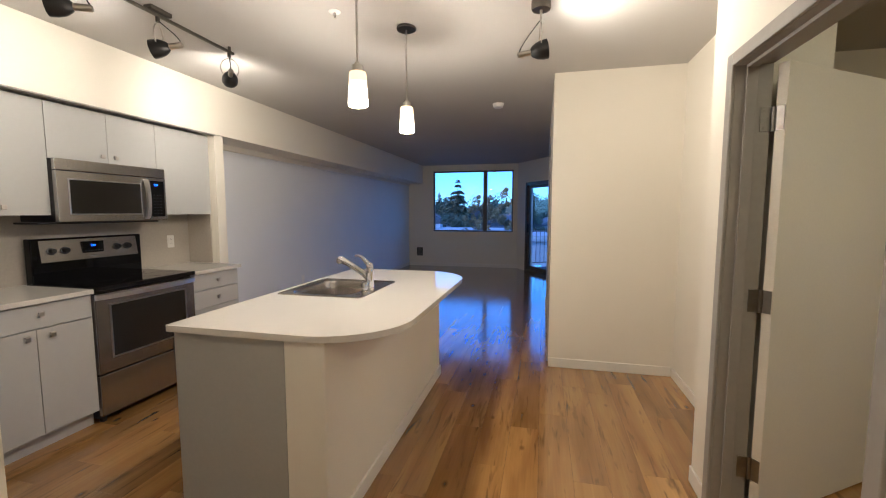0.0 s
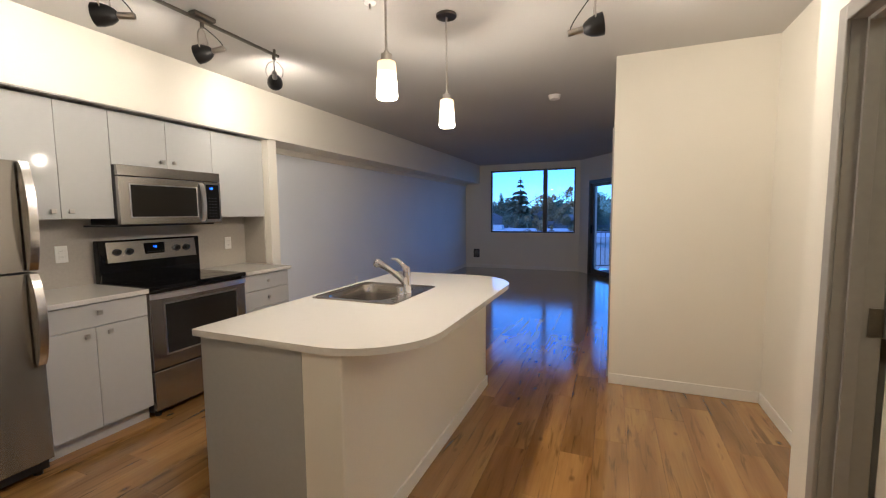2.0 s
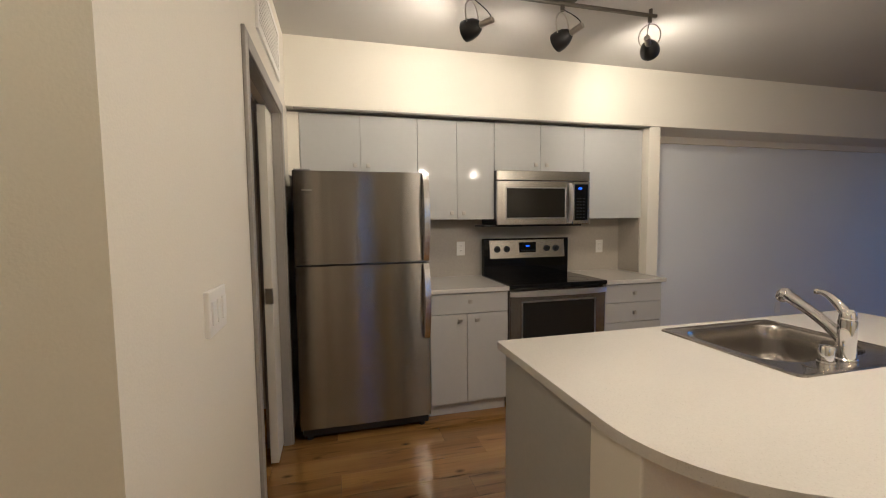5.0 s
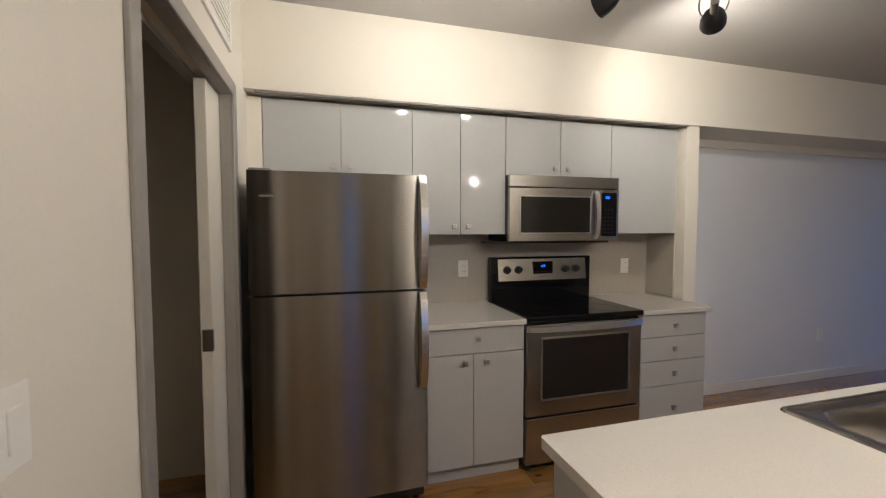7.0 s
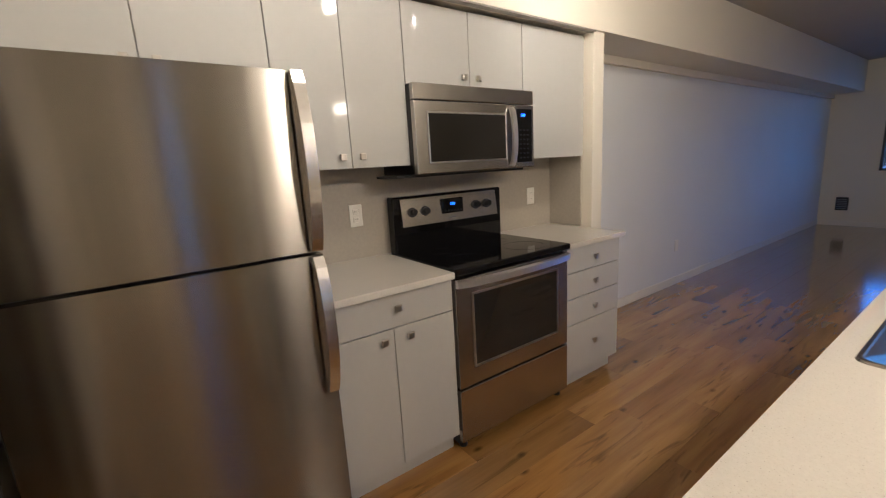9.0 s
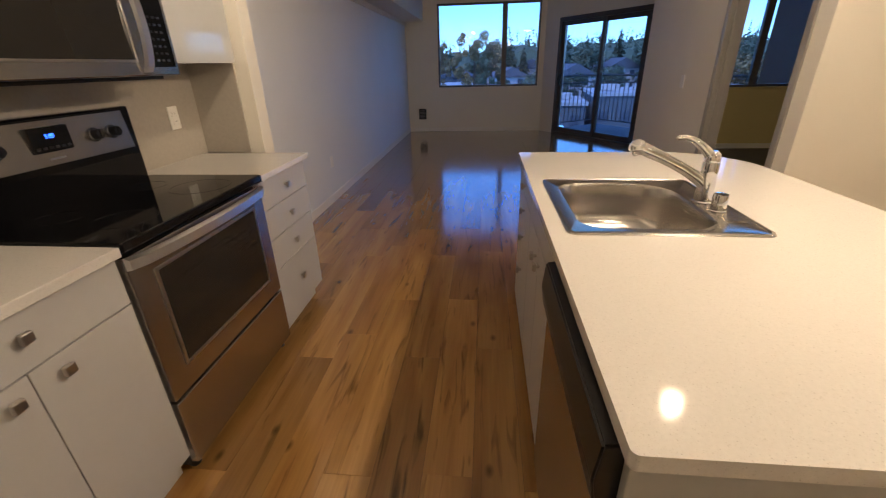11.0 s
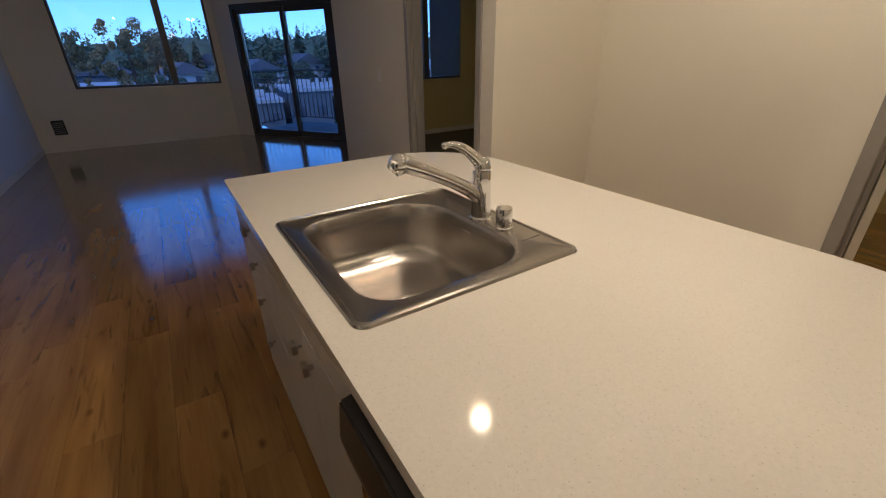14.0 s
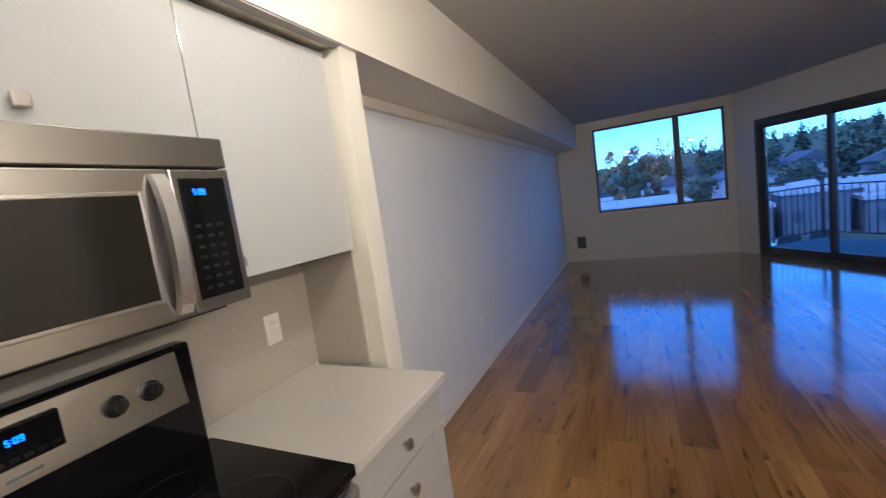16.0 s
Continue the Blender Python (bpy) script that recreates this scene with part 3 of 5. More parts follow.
CT = 0.914


def base_carcass(c, y0, y1):
    part("body", block(LEFT + 0.012, BASE_F - 0.022, y0, y1, 0.10, CT - 0.032), CARCASS, c)
    part("toe_kick", block(LEFT + 0.05, BASE_F - 0.06, y0, y1, 0, 0.10), SATIN, c, "white toe kick")


def front(c, y0, y1, z0, z1, name):
    return part(name, block(BASE_F - 0.02, BASE_F, y0 + 0.0015, y1 - 0.0015, z0 + 0.0015, z1 - 0.0015, 0.0015), SATIN, c, "light grey slab front")


bc = thing("base_cabinet", (-3.8, 2.94, 0), "light grey base cabinet with one drawer over two doors", "cabinet", "base kitchen cabinets")
base_carcass(bc, 2.652, 3.222)
d = front(bc, 2.652, 3.222, 0.735, 0.878, "drawer")
knob(d, BASE_F, 2.935, 0.82)
for a, b, k in ((2.652, 2.915, 2.862), (2.915, 3.222, 2.985)):
    d = front(bc, a, b, 0.10, 0.733, "door")
    knob(d, BASE_F, k, 0.69)
dc = thing("drawer_cabinet", (-3.8, 4.28, 0), "light grey base cabinet with four drawers", "cabinet", "base kitchen cabinets")
base_carcass(dc, 4.024, 4.535)
for z0, z1 in ((0.735, 0.878), (0.58, 0.733), (0.42, 0.578), (0.10, 0.418)):
    d = front(dc, 4.024, 4.535, z0, z1, "drawer")
    knob(d, BASE_F, 4.275, (z0 + z1) / 2 if z1 > 0.5 else 0.275)
solid("countertop", block(LEFT + 0.012, BASE_F + 0.025, 2.645, 3.224, CT - 0.03, CT, 0.003), QUARTZ, "off-white quartz countertop between refrigerator and range", "countertop")
solid("countertop", block(LEFT + 0.012, BASE_F + 0.025, 4.022, 4.56, CT - 0.03, CT, 0.003), QUARTZ, "off-white quartz countertop between range and fin wall", "countertop")

# refrigerator
FR0, FR1, FRT, FRS = 1.805, 2.632, 1.69, 1.115
fridge = thing("refrigerator", (-3.75, 2.2, 0), "stainless steel top-freezer refrigerator with dark sides", "refrigerator")
part("body", block(-4.06, -3.462, FR0 + 0.004, FR1 - 0.004, 0.03, FRT - 0.012, 0.006), GREY_PLASTIC, fridge, "dark grey case")


def curved_door(y0, y1, z0, z1, x0, x1, bulge):
    """A slab door whose face bows out gently across its width."""
    bm = bmesh.new()
    n = 14
    pts = [(x0, y0)] + [(x1 - 0.012 + bulge * (1 - (2 * i / n - 1) ** 2), y0 + (y1 - y0) * i / n) for i in range(n + 1)] + [(x0, y1)]
    slab(bm, list(reversed(pts)), z0, z1)
    bm.normal_update()
    for f in bm.faces:
        f.smooth = abs(f.normal.x) > 0.8
    return bm


for nm, z0, z1 in (("freezer_door", FRS + 0.006, FRT), ("refrigerator_door", 0.085, FRS - 0.006)):
    d = part(nm, curved_door(FR0, FR1, z0, z1, -3.46, -3.398, 0.006), STEEL, fridge, "brushed stainless door")
    part("side_trim", block(-3.459, -3.412, FR0 - 0.003, FR0, z0, z1), BLACK, d, "black door edge")
    ha, hb = (FRS + 0.012, FRT - 0.004) if nm == "freezer_door" else (0.62, FRS - 0.008)
    hb2 = bmesh.new()
    n = 14
    sec = []
    for i in range(n + 1):
        u = i / n
        bow = 0.05 * math.sin(math.pi * u) ** 0.7 + 0.006
        z = ha + (hb - ha) * u
        sec.append([hb2.verts.new(v) for v in ((-3.396, FR1 - 0.045, z), (-3.388 + bow, FR1 - 0.043, z), (-3.384 + bow, FR1 - 0.008, z), (-3.396, FR1 - 0.002, z))])
    for a, b in zip(sec, sec[1:]):
        for k in range(4):
            hb2.faces.new((a[k], a[(k + 1) % 4], b[(k + 1) % 4], b[k]))
    hb2.faces.new(sec[0])
    hb2.faces.new(list(reversed(sec[-1])))
    part("handle", hb2, BRIGHT, d, "tall curved stainless handle")
part("hinge_cover", block(-3.56, -3.42, FR0 + 0.005, FR0 + 0.10, FRT - 0.012, FRT + 0.012, 0.005), GREY_PLASTIC, fridge, "grey top hinge cover")
part("base_grille", block(-3.50, -3.44, FR0 + 0.01, FR1 - 0.01, 0.025, 0.08, 0.004), BLACK, fridge, "black kick grille")
for y in (FR0 + 0.05, FR1 - 0.05):
    part("foot", lathe(bmesh.new(), [(0.02, 0), (0.02, 0.03)], (-3.47, y, 0.0), steps=12), BLACK, fridge, "black foot")
part("badge", block(-3.404, -3.398, FR0 + 0.05, FR0 + 0.11, FRT - 0.12, FRT - 0.112), NICKEL, fridge)

# range
R0, R1 = 3.228, 4.018
rng = thing("range", (-3.75, (R0 + R1) / 2, 0), "stainless and black electric range with glass cooktop", "range")
part("body", block(-4.05, -3.512, R0 + 0.004, R1 - 0.004, 0.03, 0.89), BLACK, rng, "black side panels")
part("cooktop", block(-4.0, -3.462, R0, R1, 0.89, 0.922, 0.006), BLACK_GLASS, rng, "black ceramic glass cooktop")
for x, y, r in ((-3.62, 3.43, 0.095), (-3.62, 3.82, 0.115), (-3.86, 3.43, 0.075), (-3.86, 3.82, 0.075)):
    part("burner_ring", lathe(bmesh.new(), [(r - 0.004, 0), (r - 0.004, 0.0006), (r, 0.0006), (r, 0)], (x, y, 0.922), steps=40, caps=False), RING, rng, "printed burner ring")
part("backguard", block(-4.07, -4.005, R0 + 0.004, R1 - 0.004, 0.90, 1.225, 0.008), BLACK_GLASS, rng, "black backguard")
bm = bmesh.new()
vs = [bm.verts.new(v) for v in ((-3.985, R0 + 0.05, 1.06), (-3.985, R1 - 0.05, 1.06), (-4.004, R1 - 0.05, 1.21), (-4.004, R0 + 0.05, 1.21), (-4.006, R0 + 0.05, 1.06), (-4.006, R1 - 0.05, 1.06), (-4.0065, R1 - 0.05, 1.21), (-4.0065, R0 + 0.05, 1.21))]
for f in ((0, 1, 2, 3), (7, 6, 5, 4), (0, 4, 5, 1), (1, 5, 6, 2), (2, 6, 7, 3), (3, 7, 4, 0)):
    bm.faces.new([vs[i] for i in f])
panel = part("control_panel", bm, STEEL_H, rng, "stainless control panel")
part("display", block(-4.004, -3.985, 3.545, 3.695, 1.105, 1.19, 0.003), BLACK_GLASS, panel, "black clock display")


def digits(parent, x, y, z, h, text):
    """Blue seven-segment clock digits facing +x."""
    seg = {"5": "afgcd", "0": "abcdef", "9": "abcdfg", "8": "abcdefg", "3": "abgcd"}
    bm = bmesh.new()
    w, t = h * 0.5, h * 0.12
    at = y
    for ch in text:
        if ch == ":":
            for k in (0.3, 0.7):
                box(bm, x, x + 0.0008, at, at + t, z + h * k - t / 2, z + h * k + t / 2)
            at += t * 2.2
            continue
        for s in seg[ch]:
            a, b, c, d = {"a": (0, w, h - t, h), "g": (0, w, h / 2 - t / 2, h / 2 + t / 2), "d": (0, w, 0, t), "f": (0, t, h / 2, h), "e": (0, t, 0, h / 2), "b": (w - t, w, h / 2, h), "c": (w - t, w, 0, h / 2)}[s]
            box(bm, x, x + 0.0008, at + a, at + b, z + c, z + d)
        at += w * 1.35
    return part("digits", bm, BLUE_DIGITS, parent, "lit blue clock digits")


digits(panel, -3.985, 3.602, 1.152, 0.014, "5:09")
part("badge", block(-3.989, -3.986, 3.59, 3.65, 1.078, 1.084), GREY_PLASTIC, panel)
for i in range(6):
    part("button", block(-3.986, -3.984, 3.556 + i * 0.023, 3.571 + i * 0.023, 1.115, 1.124), KEYPAD, panel)
for y in (3.345, 3.43, 3.80, 3.885):
    k = lathe(bmesh.new(), [(0.027, 0), (0.027, 0.006), (0.021, 0.008), (0.019, 0.03), (0.017, 0.033)], (-3.996, y, 1.135), (0.99, 0, 0.12), 20)
    box(k, -3.966, -3.958, y - 0.004, y + 0.004, 1.12, 1.156, 0.001)
    part("control_knob", k, BLACK, panel, "black control knob")
door = part("oven_door", block(-3.51, -3.478, R0 + 0.004, R1 - 0.004, 0.335, 0.872, 0.006), STEEL_H, rng, "stainless oven door")
part("door_window", block(-3.479, -3.475, R0 + 0.105, R1 - 0.10, 0.435, 0.785, 0.002), OVEN_GLASS, door, "dark oven window")
bm = bmesh.new()
for a, b, z0, z1 in ((R0 + 0.093, R0 + 0.105, 0.423, 0.797), (R1 - 0.10, R1 - 0.088, 0.423, 0.797), (R0 + 0.105, R1 - 0.10, 0.423, 0.435), (R0 + 0.105, R1 - 0.10, 0.785, 0.797)):
    box(bm, -3.479, -3.473, a, b, z0, z1, 0.002)
part("window_trim", bm, NICKEL, door, "bright window trim")
bm = bmesh.new()
n = 16
sec = []
for i in range(n + 1):
    u = i / n
    x = -3.478 + 0.012 + 0.04 * math.sin(math.pi * u) ** 0.5
    y = R0 + 0.006 + (R1 - R0 - 0.012) * u
    sec.append([bm.verts.new(v) for v in ((x - 0.014, y, 0.832), (x + 0.006, y, 0.836), (x + 0.006, y, 0.866), (x - 0.014, y, 0.872))])
for a, b in zip(sec, sec[1:]):
    for k in range(4):
        bm.faces.new((a[k], a[(k + 1) % 4], b[(k + 1) % 4], b[k]))
bm.faces.new(sec[0])
bm.faces.new(list(reversed(sec[-1])))
part("door_handle", bm, HANDLE, door, "broad bowed stainless handle")
part("storage_drawer", block(-3.51, -3.478, R0 + 0.004, R1 - 0.004, 0.05, 0.325, 0.005), STEEL_H, rng, "stainless storage drawer")
for y in (R0 + 0.04, R1 - 0.04):
    part("foot", lathe(bmesh.new(), [(0.02, 0), (0.02, 0.03)], (-3.53, y, 0), steps=12), BLACK, rng, "black foot")

# microwave over the range
M0, M1, MZ0, MZ1, MF = 3.240, 4.040, 1.342, 1.760, -3.735
mw = thing("microwave", (-3.9, (M0 + M1) / 2, MZ0), "stainless over-the-range microwave with black window", "microwave")
part("case", block(LEFT + 0.015, MF - 0.035, M0, M1, MZ0, MZ1, 0.004), BLACK, mw, "black case")
part("top_vent", block(MF - 0.034, MF - 0.004, M0, M1, MZ1 - 0.075, MZ1, 0.004), STEEL_H, mw, "stainless vent strip")
md = part("door", block(MF - 0.034, MF, M0, 3.885, MZ0, MZ1 - 0.079, 0.004), STEEL_H, mw, "stainless microwave door")
part("door_window", block(MF - 0.001, MF + 0.003, M0 + 0.075, 3.815, MZ0 + 0.055, MZ1 - 0.135, 0.002), OVEN_GLASS, md, "dark window")
bm = bmesh.new()
for a, b, z0, z1 in ((M0 + 0.067, M0 + 0.076, MZ0 + 0.047, MZ1 - 0.127), (3.814, 3.823, MZ0 + 0.047, MZ1 - 0.127), (M0 + 0.076, 3.814, MZ0 + 0.047, MZ0 + 0.056), (M0 + 0.076, 3.814, MZ1 - 0.136, MZ1 - 0.127)):
    box(bm, MF - 0.001, MF + 0.004, a, b, z0, z1, 0.002)
part("window_trim", bm, NICKEL, md, "bright window trim")
bm = bmesh.new()
n = 14
sec = []
for i in range(n + 1):
    u = i / n
    z = MZ0 + 0.012 + (MZ1 - 0.092 - MZ0 - 0.012) * u
    x = MF + 0.004 + 0.030 * math.sin(math.pi * u) ** 0.55
    sec.append([bm.verts.new(v) for v in ((x - 0.008, 3.838, z), (x + 0.006, 3.842, z), (x + 0.006, 3.872, z), (x - 0.008, 3.876, z))])
for a, b in zip(sec, sec[1:]):
    for k in range(4):
        bm.faces.new((a[k], a[(k + 1) % 4], b[(k + 1) % 4], b[k]))
bm.faces.new(sec[0])
bm.faces.new(list(reversed(sec[-1])))
part("handle", bm, HANDLE, md, "curved stainless handle")
cp = part("control_panel", block(MF - 0.034, MF - 0.002, 3.888, M1, MZ0, MZ1 - 0.079, 0.004), STEEL_H, mw, "stainless control panel")
part("keypad", block(MF - 0.003, MF + 0.001, 3.905, M1 - 0.018, MZ0 + 0.03, MZ1 - 0.10, 0.002), BLACK_GLASS, cp, "black glass keypad")
digits(cp, MF + 0.001, 3.935, MZ1 - 0.140, 0.014, "5:09")
for r in range(7):
    for c in range(3):
        part("key", block(MF + 0.001, MF + 0.0014, 3.922 + c * 0.028, 3.938 + c * 0.028, MZ0 + 0.05 + r * 0.025, MZ0 + 0.058 + r * 0.025), KEYPAD, cp)
part("underside_grille", block(-4.0, MF - 0.05, M0 - 0.09, M1 - 0.04, MZ0 - 0.014, MZ0 - 0.001, 0.003), BLACK, mw, "black underside grille")


def outlet(y, z):
    o = thing("wall_outlet", (LEFT + 0.012, y, z), "white duplex outlet on the backsplash", "outlet", "backsplash outlets")
    x = LEFT + 0.012
    part("cover_plate", block(x, x + 0.006, y - 0.036, y + 0.036, z - 0.058, z + 0.058, 0.003), WHITE_PLASTIC, o)
    for dz in (-0.02, 0.02):
        s = part("socket", block(x + 0.005, x + 0.008, y - 0.017, y + 0.017, z + dz - 0.014, z + dz + 0.014, 0.003), WHITE_PLASTIC, o)
        for dy in (-0.006, 0.006):
            part("slot", block(x + 0.0075, x + 0.0084, y + dy - 0.001, y + dy + 0.001, z + dz - 0.002, z + dz + 0.006), BLACK, s)
    return o


outlet(3.054, 1.145)
outlet(4.382, 1.132)

# ---- island ----
IX0, IX1, IY0, IY1 = -2.274, -1.238, 2.645, 4.525
SK = (-2.225, -1.670, 3.356, 3.948)       # sink rim: x, x, y, y


def rounded(x0, x1, y0, y1, r, n=8):
    """Corners of a rounded rectangle, counter-clockwise; r: one radius or four, from the corner at x0, y0 on."""
    rs = r if isinstance(r, (list, tuple)) else (r,) * 4
    pts = []
    for (cx, cy, sx, sy, a0), q in zip(((x0, y0, 1, 1, 180), (x1, y0, -1, 1, 270), (x1, y1, -1, -1, 0), (x0, y1, 1, -1, 90)), rs):
        for i in range(n + 1):
            a = radians(a0 + 90 * i / n)
            pts.append((cx + sx * q + q * math.cos(a), cy + sy * q + q * math.sin(a)))
    return pts


def holed_slab(outer, inner, z0, z1):
    bm = bmesh.new()
    rims = []
    for z in (z0, z1):
        loops = []
        for pts in (outer, inner):
            vs = [bm.verts.new((x, y, z)) for x, y in pts]
            loops.append((vs, [bm.edges.new((vs[i], vs[(i + 1) % len(vs)])) for i in range(len(vs))]))
        bmesh.ops.triangle_fill(bm, use_beauty=True, use_dissolve=False, edges=loops[0][1] + loops[1][1])
        rims.append(loops)
    for k in (0, 1):
        a, b = rims[0][k][0], rims[1][k][0]
        for i in range(len(a)):
            bm.faces.new((a[i], a[(i + 1) % len(a)], b[(i + 1) % len(a)], b[i]))
    return bm


def loft(loops, cap=True):
    bm = bmesh.new()
    rings = [[bm.verts.new((x, y, z)) for x, y in pts] for pts, z in loops]
    for a, b in zip(rings, rings[1:]):
        for i in range(len(a)):
            f = bm.faces.new((a[i], a[(i + 1) % len(a)], b[(i + 1) % len(a)], b[i]))
            f.smooth = True
    if cap:
        bm.faces.new(rings[-1])
    return bm


top = thing("island_countertop", ((IX0 + IX1) / 2, (IY0 + IY1) / 2, CT - 0.03), "off-white quartz island countertop with rounded seating corners", "countertop")
part("slab", holed_slab(rounded(IX0, IX1, IY0, IY1, (0.012, 0.37, 0.37, 0.012), 14), rounded(SK[0] + 0.02, SK[1] - 0.02, SK[2] + 0.02, SK[3] - 0.02, 0.03), CT - 0.028, CT), QUARTZ, top)

PX0, PX1, PY0, PY1 = -1.700, -1.513, 2.672, 4.58
structure("wall_island", block(PX0, PX1, PY0, PY1, 0, CT - 0.03, 0.006), PAINT, "low cream painted wall carrying the island top", "half wall")
structure("baseboard_island", block(PX1, PX1 + 0.012, PY0 - 0.012, PY1 + 0.012, 0, 0.085, 0.004), TRIM, "white painted baseboard round the island", "baseboard")
structure("baseboard_island_end", block(PX0 + 0.002, PX1 - 0.001, PY1, PY1 + 0.012, 0, 0.085, 0.004), TRIM, "white painted baseboard round the island", "baseboard")
structure("island_end_panel", block(-2.258, PX0 - 0.002, PY0 + 0.004, PY0 + 0.024, 0, CT - 0.03, 0.002), ENDPANEL, "grey laminate end panel of the island", "panel")
KF = -2.262


def iknob(parent, y, z):
    bm = block(KF - 0.026, KF - 0.012, y - 0.014, y + 0.014, z - 0.014, z + 0.014, 0.003)
    lathe(bm, [(0.006, 0), (0.006, 0.013)], (KF - 0.013, y, z), "x", 10)
    return part("knob", bm, NICKEL, parent, "square nickel knob")


def island_unit(name, y0, y1, label, fronts):
    c = thing(name, (-1.97, (y0 + y1) / 2, 0), label, "cabinet", "island cabinets")
    part("body", block(KF + 0.022, PX0 - 0.004, y0, y1, 0.10, CT - 0.032 if name != "sink_cabinet" else 0.66), CARCASS, c)
    part("toe_kick", block(KF + 0.07, PX0 - 0.02, y0, y1, 0, 0.10), SATIN, c, "light toe kick")
    for nm, a, b, z0, z1, k in fronts:
        d = part(nm, block(KF, KF + 0.02, a + 0.0015, b - 0.0015, z0 + 0.0015, z1 - 0.0015, 0.0015), SATIN, c, "light grey slab front")
        if k:
            iknob(d, *k)
    return c


island_unit("sink_cabinet", 3.30, 3.925, "light grey sink cabinet with two doors", (("false_front", 3.30, 3.925, 0.775, 0.878, None), ("door", 3.30, 3.62, 0.10, 0.773, (3.575, 0.705)), ("door", 3.62, 3.925, 0.10, 0.773, (3.665, 0.705))))
island_unit("island_drawer_cabinet", 3.927, 4.46, "light grey island cabinet with four drawers", tuple(("drawer", 3.927, 4.46, a, b, (4.17, k)) for a, b, k in ((0.775, 0.878, 0.827), (0.64, 0.773, 0.707), (0.50, 0.638, 0.57), (0.10, 0.498, 0.39))))
dish = thing("dishwasher", (-1.97, 2.995, 0), "stainless dishwasher with black control strip", "dishwasher")
part("body", block(KF + 0.03, PX0 - 0.004, 2.70, 3.29, 0.10, CT - 0.04), BLACK, dish)
part("door", block(KF - 0.012, KF + 0.028, 2.70, 3.29, 0.11, 0.705, 0.006), STEEL_H, dish, "stainless door")
bm = bmesh.new()
prof = [(KF + 0.028, 0.712), (KF - 0.010, 0.712), (KF - 0.026, 0.735), (KF - 0.034, 0.79), (KF - 0.026, 0.862), (KF + 0.028, 0.872)]
ends = [[bm.verts.new((x, y, z)) for x, z in prof] for y in (2.70, 3.29)]
for i in range(len(prof)):
    bm.faces.new((ends[0][i], ends[0][(i + 1) % len(prof)], ends[1][(i + 1) % len(prof)], ends[1][i]))
bm.faces.new(ends[0])
bm.faces.new(list(reversed(ends[1])))
bmesh.ops.recalc_face_normals(bm, faces=bm.faces)
bmesh.ops.bevel(bm, geom=list(bm.edges), offset=0.004, segments=2, affect="EDGES")
part("control_strip", bm, BLACK, dish, "black bowed control strip")
part("kick_plate", block(KF + 0.06, KF + 0.08, 2.70, 3.29, 0, 0.10), BLACK, dish, "black kick plate")

# sink, drain, faucet, dispenser
sx0, sx1, sy0, sy1 = SK
bx0, bx1, by0, by1 = sx0 + 0.05, sx1 - 0.099, sy0 + 0.050, sy1 - 0.052
sink = thing("kitchen_sink", ((sx0 + sx1) / 2, (sy0 + sy1) / 2, CT), "single bowl drop-in stainless kitchen sink", "sink")
rc = (0.085, 0.115, 0.14, 0.085)
smaller = lambda d: (bx0 + d, bx1 - d, by0 + d, by1 - d)
shift_r = lambda d: tuple(min(max(q - d * 0.6, 0.03), (bx1 - bx0 - 2 * d) * 0.48) for q in rc)
part("basin", loft([
    (rounded(sx0, sx1, sy0, sy1, 0.028, 10), CT + 0.0005),
    (rounded(sx0 + 0.003, sx1 - 0.003, sy0 + 0.003, sy1 - 0.003, 0.026, 10), CT + 0.006),
    (rounded(sx0 + 0.010, sx1 - 0.010, sy0 + 0.010, sy1 - 0.010, 0.024, 10), CT + 0.007),
    (rounded(sx0 + 0.014, sx1 - 0.014, sy0 + 0.014, sy1 - 0.014, 0.022, 10), CT + 0.004),
    (rounded(bx0 - 0.006, bx1 + 0.006, by0 - 0.006, by1 + 0.006, tuple(q + 0.004 for q in rc), 10), CT + 0.004),
    (rounded(*smaller(0.0), rc, 10), CT + 0.001),
    (rounded(*smaller(0.006), shift_r(0.006), 10), CT - 0.012),
    (rounded(*smaller(0.010), shift_r(0.010), 10), CT - 0.06),
    (rounded(*smaller(0.016), shift_r(0.016), 10), CT - 0.105)]
    + [(rounded(*smaller(0.016 + 0.07 * (1 - math.cos(a))), shift_r(0.016 + 0.07 * (1 - math.cos(a))), 10), CT - 0.105 - 0.066 * math.sin(a)) for a in (radians(q) for q in (12, 25, 38, 50, 62, 75, 87))]
    + [(rounded(*smaller(0.12), shift_r(0.12), 10), CT - 0.1724), (rounded(*smaller(0.16), shift_r(0.16), 10), CT - 0.173)]), SINK, sink)
dcx, dcy = (bx0 + bx1) / 2 - 0.014, (by0 + by1) / 2 - 0.037
part("drain", lathe(bmesh.new(), [(0.056, 0), (0.056, 0.003), (0.046, 0.004), (0.042, 0.002), (0.040, 0.0015)], (dcx, dcy, CT - 0.173), steps=32), SINK, sink, "stainless drain ring")
part("strainer", lathe(bmesh.new(), [(0.038, 0.0), (0.038, 0.001), (0.012, 0.002), (0.012, 0.006), (0.004, 0.01)], (dcx, dcy, CT - 0.171), steps=24), BLACK, sink, "dark drain strainer")
part("overflow_plate", block(bx1 - 0.010, bx1 - 0.006, dcy + 0.028, dcy + 0.068, CT - 0.06, CT - 0.03, 0.002), SINK, sink)
part("ledge_groove", block(sx1 - 0.08, sx1 - 0.02, sy0 + 0.115, sy0 + 0.12, CT + 0.0035, CT + 0.0055, 0.0005), SINK, sink)

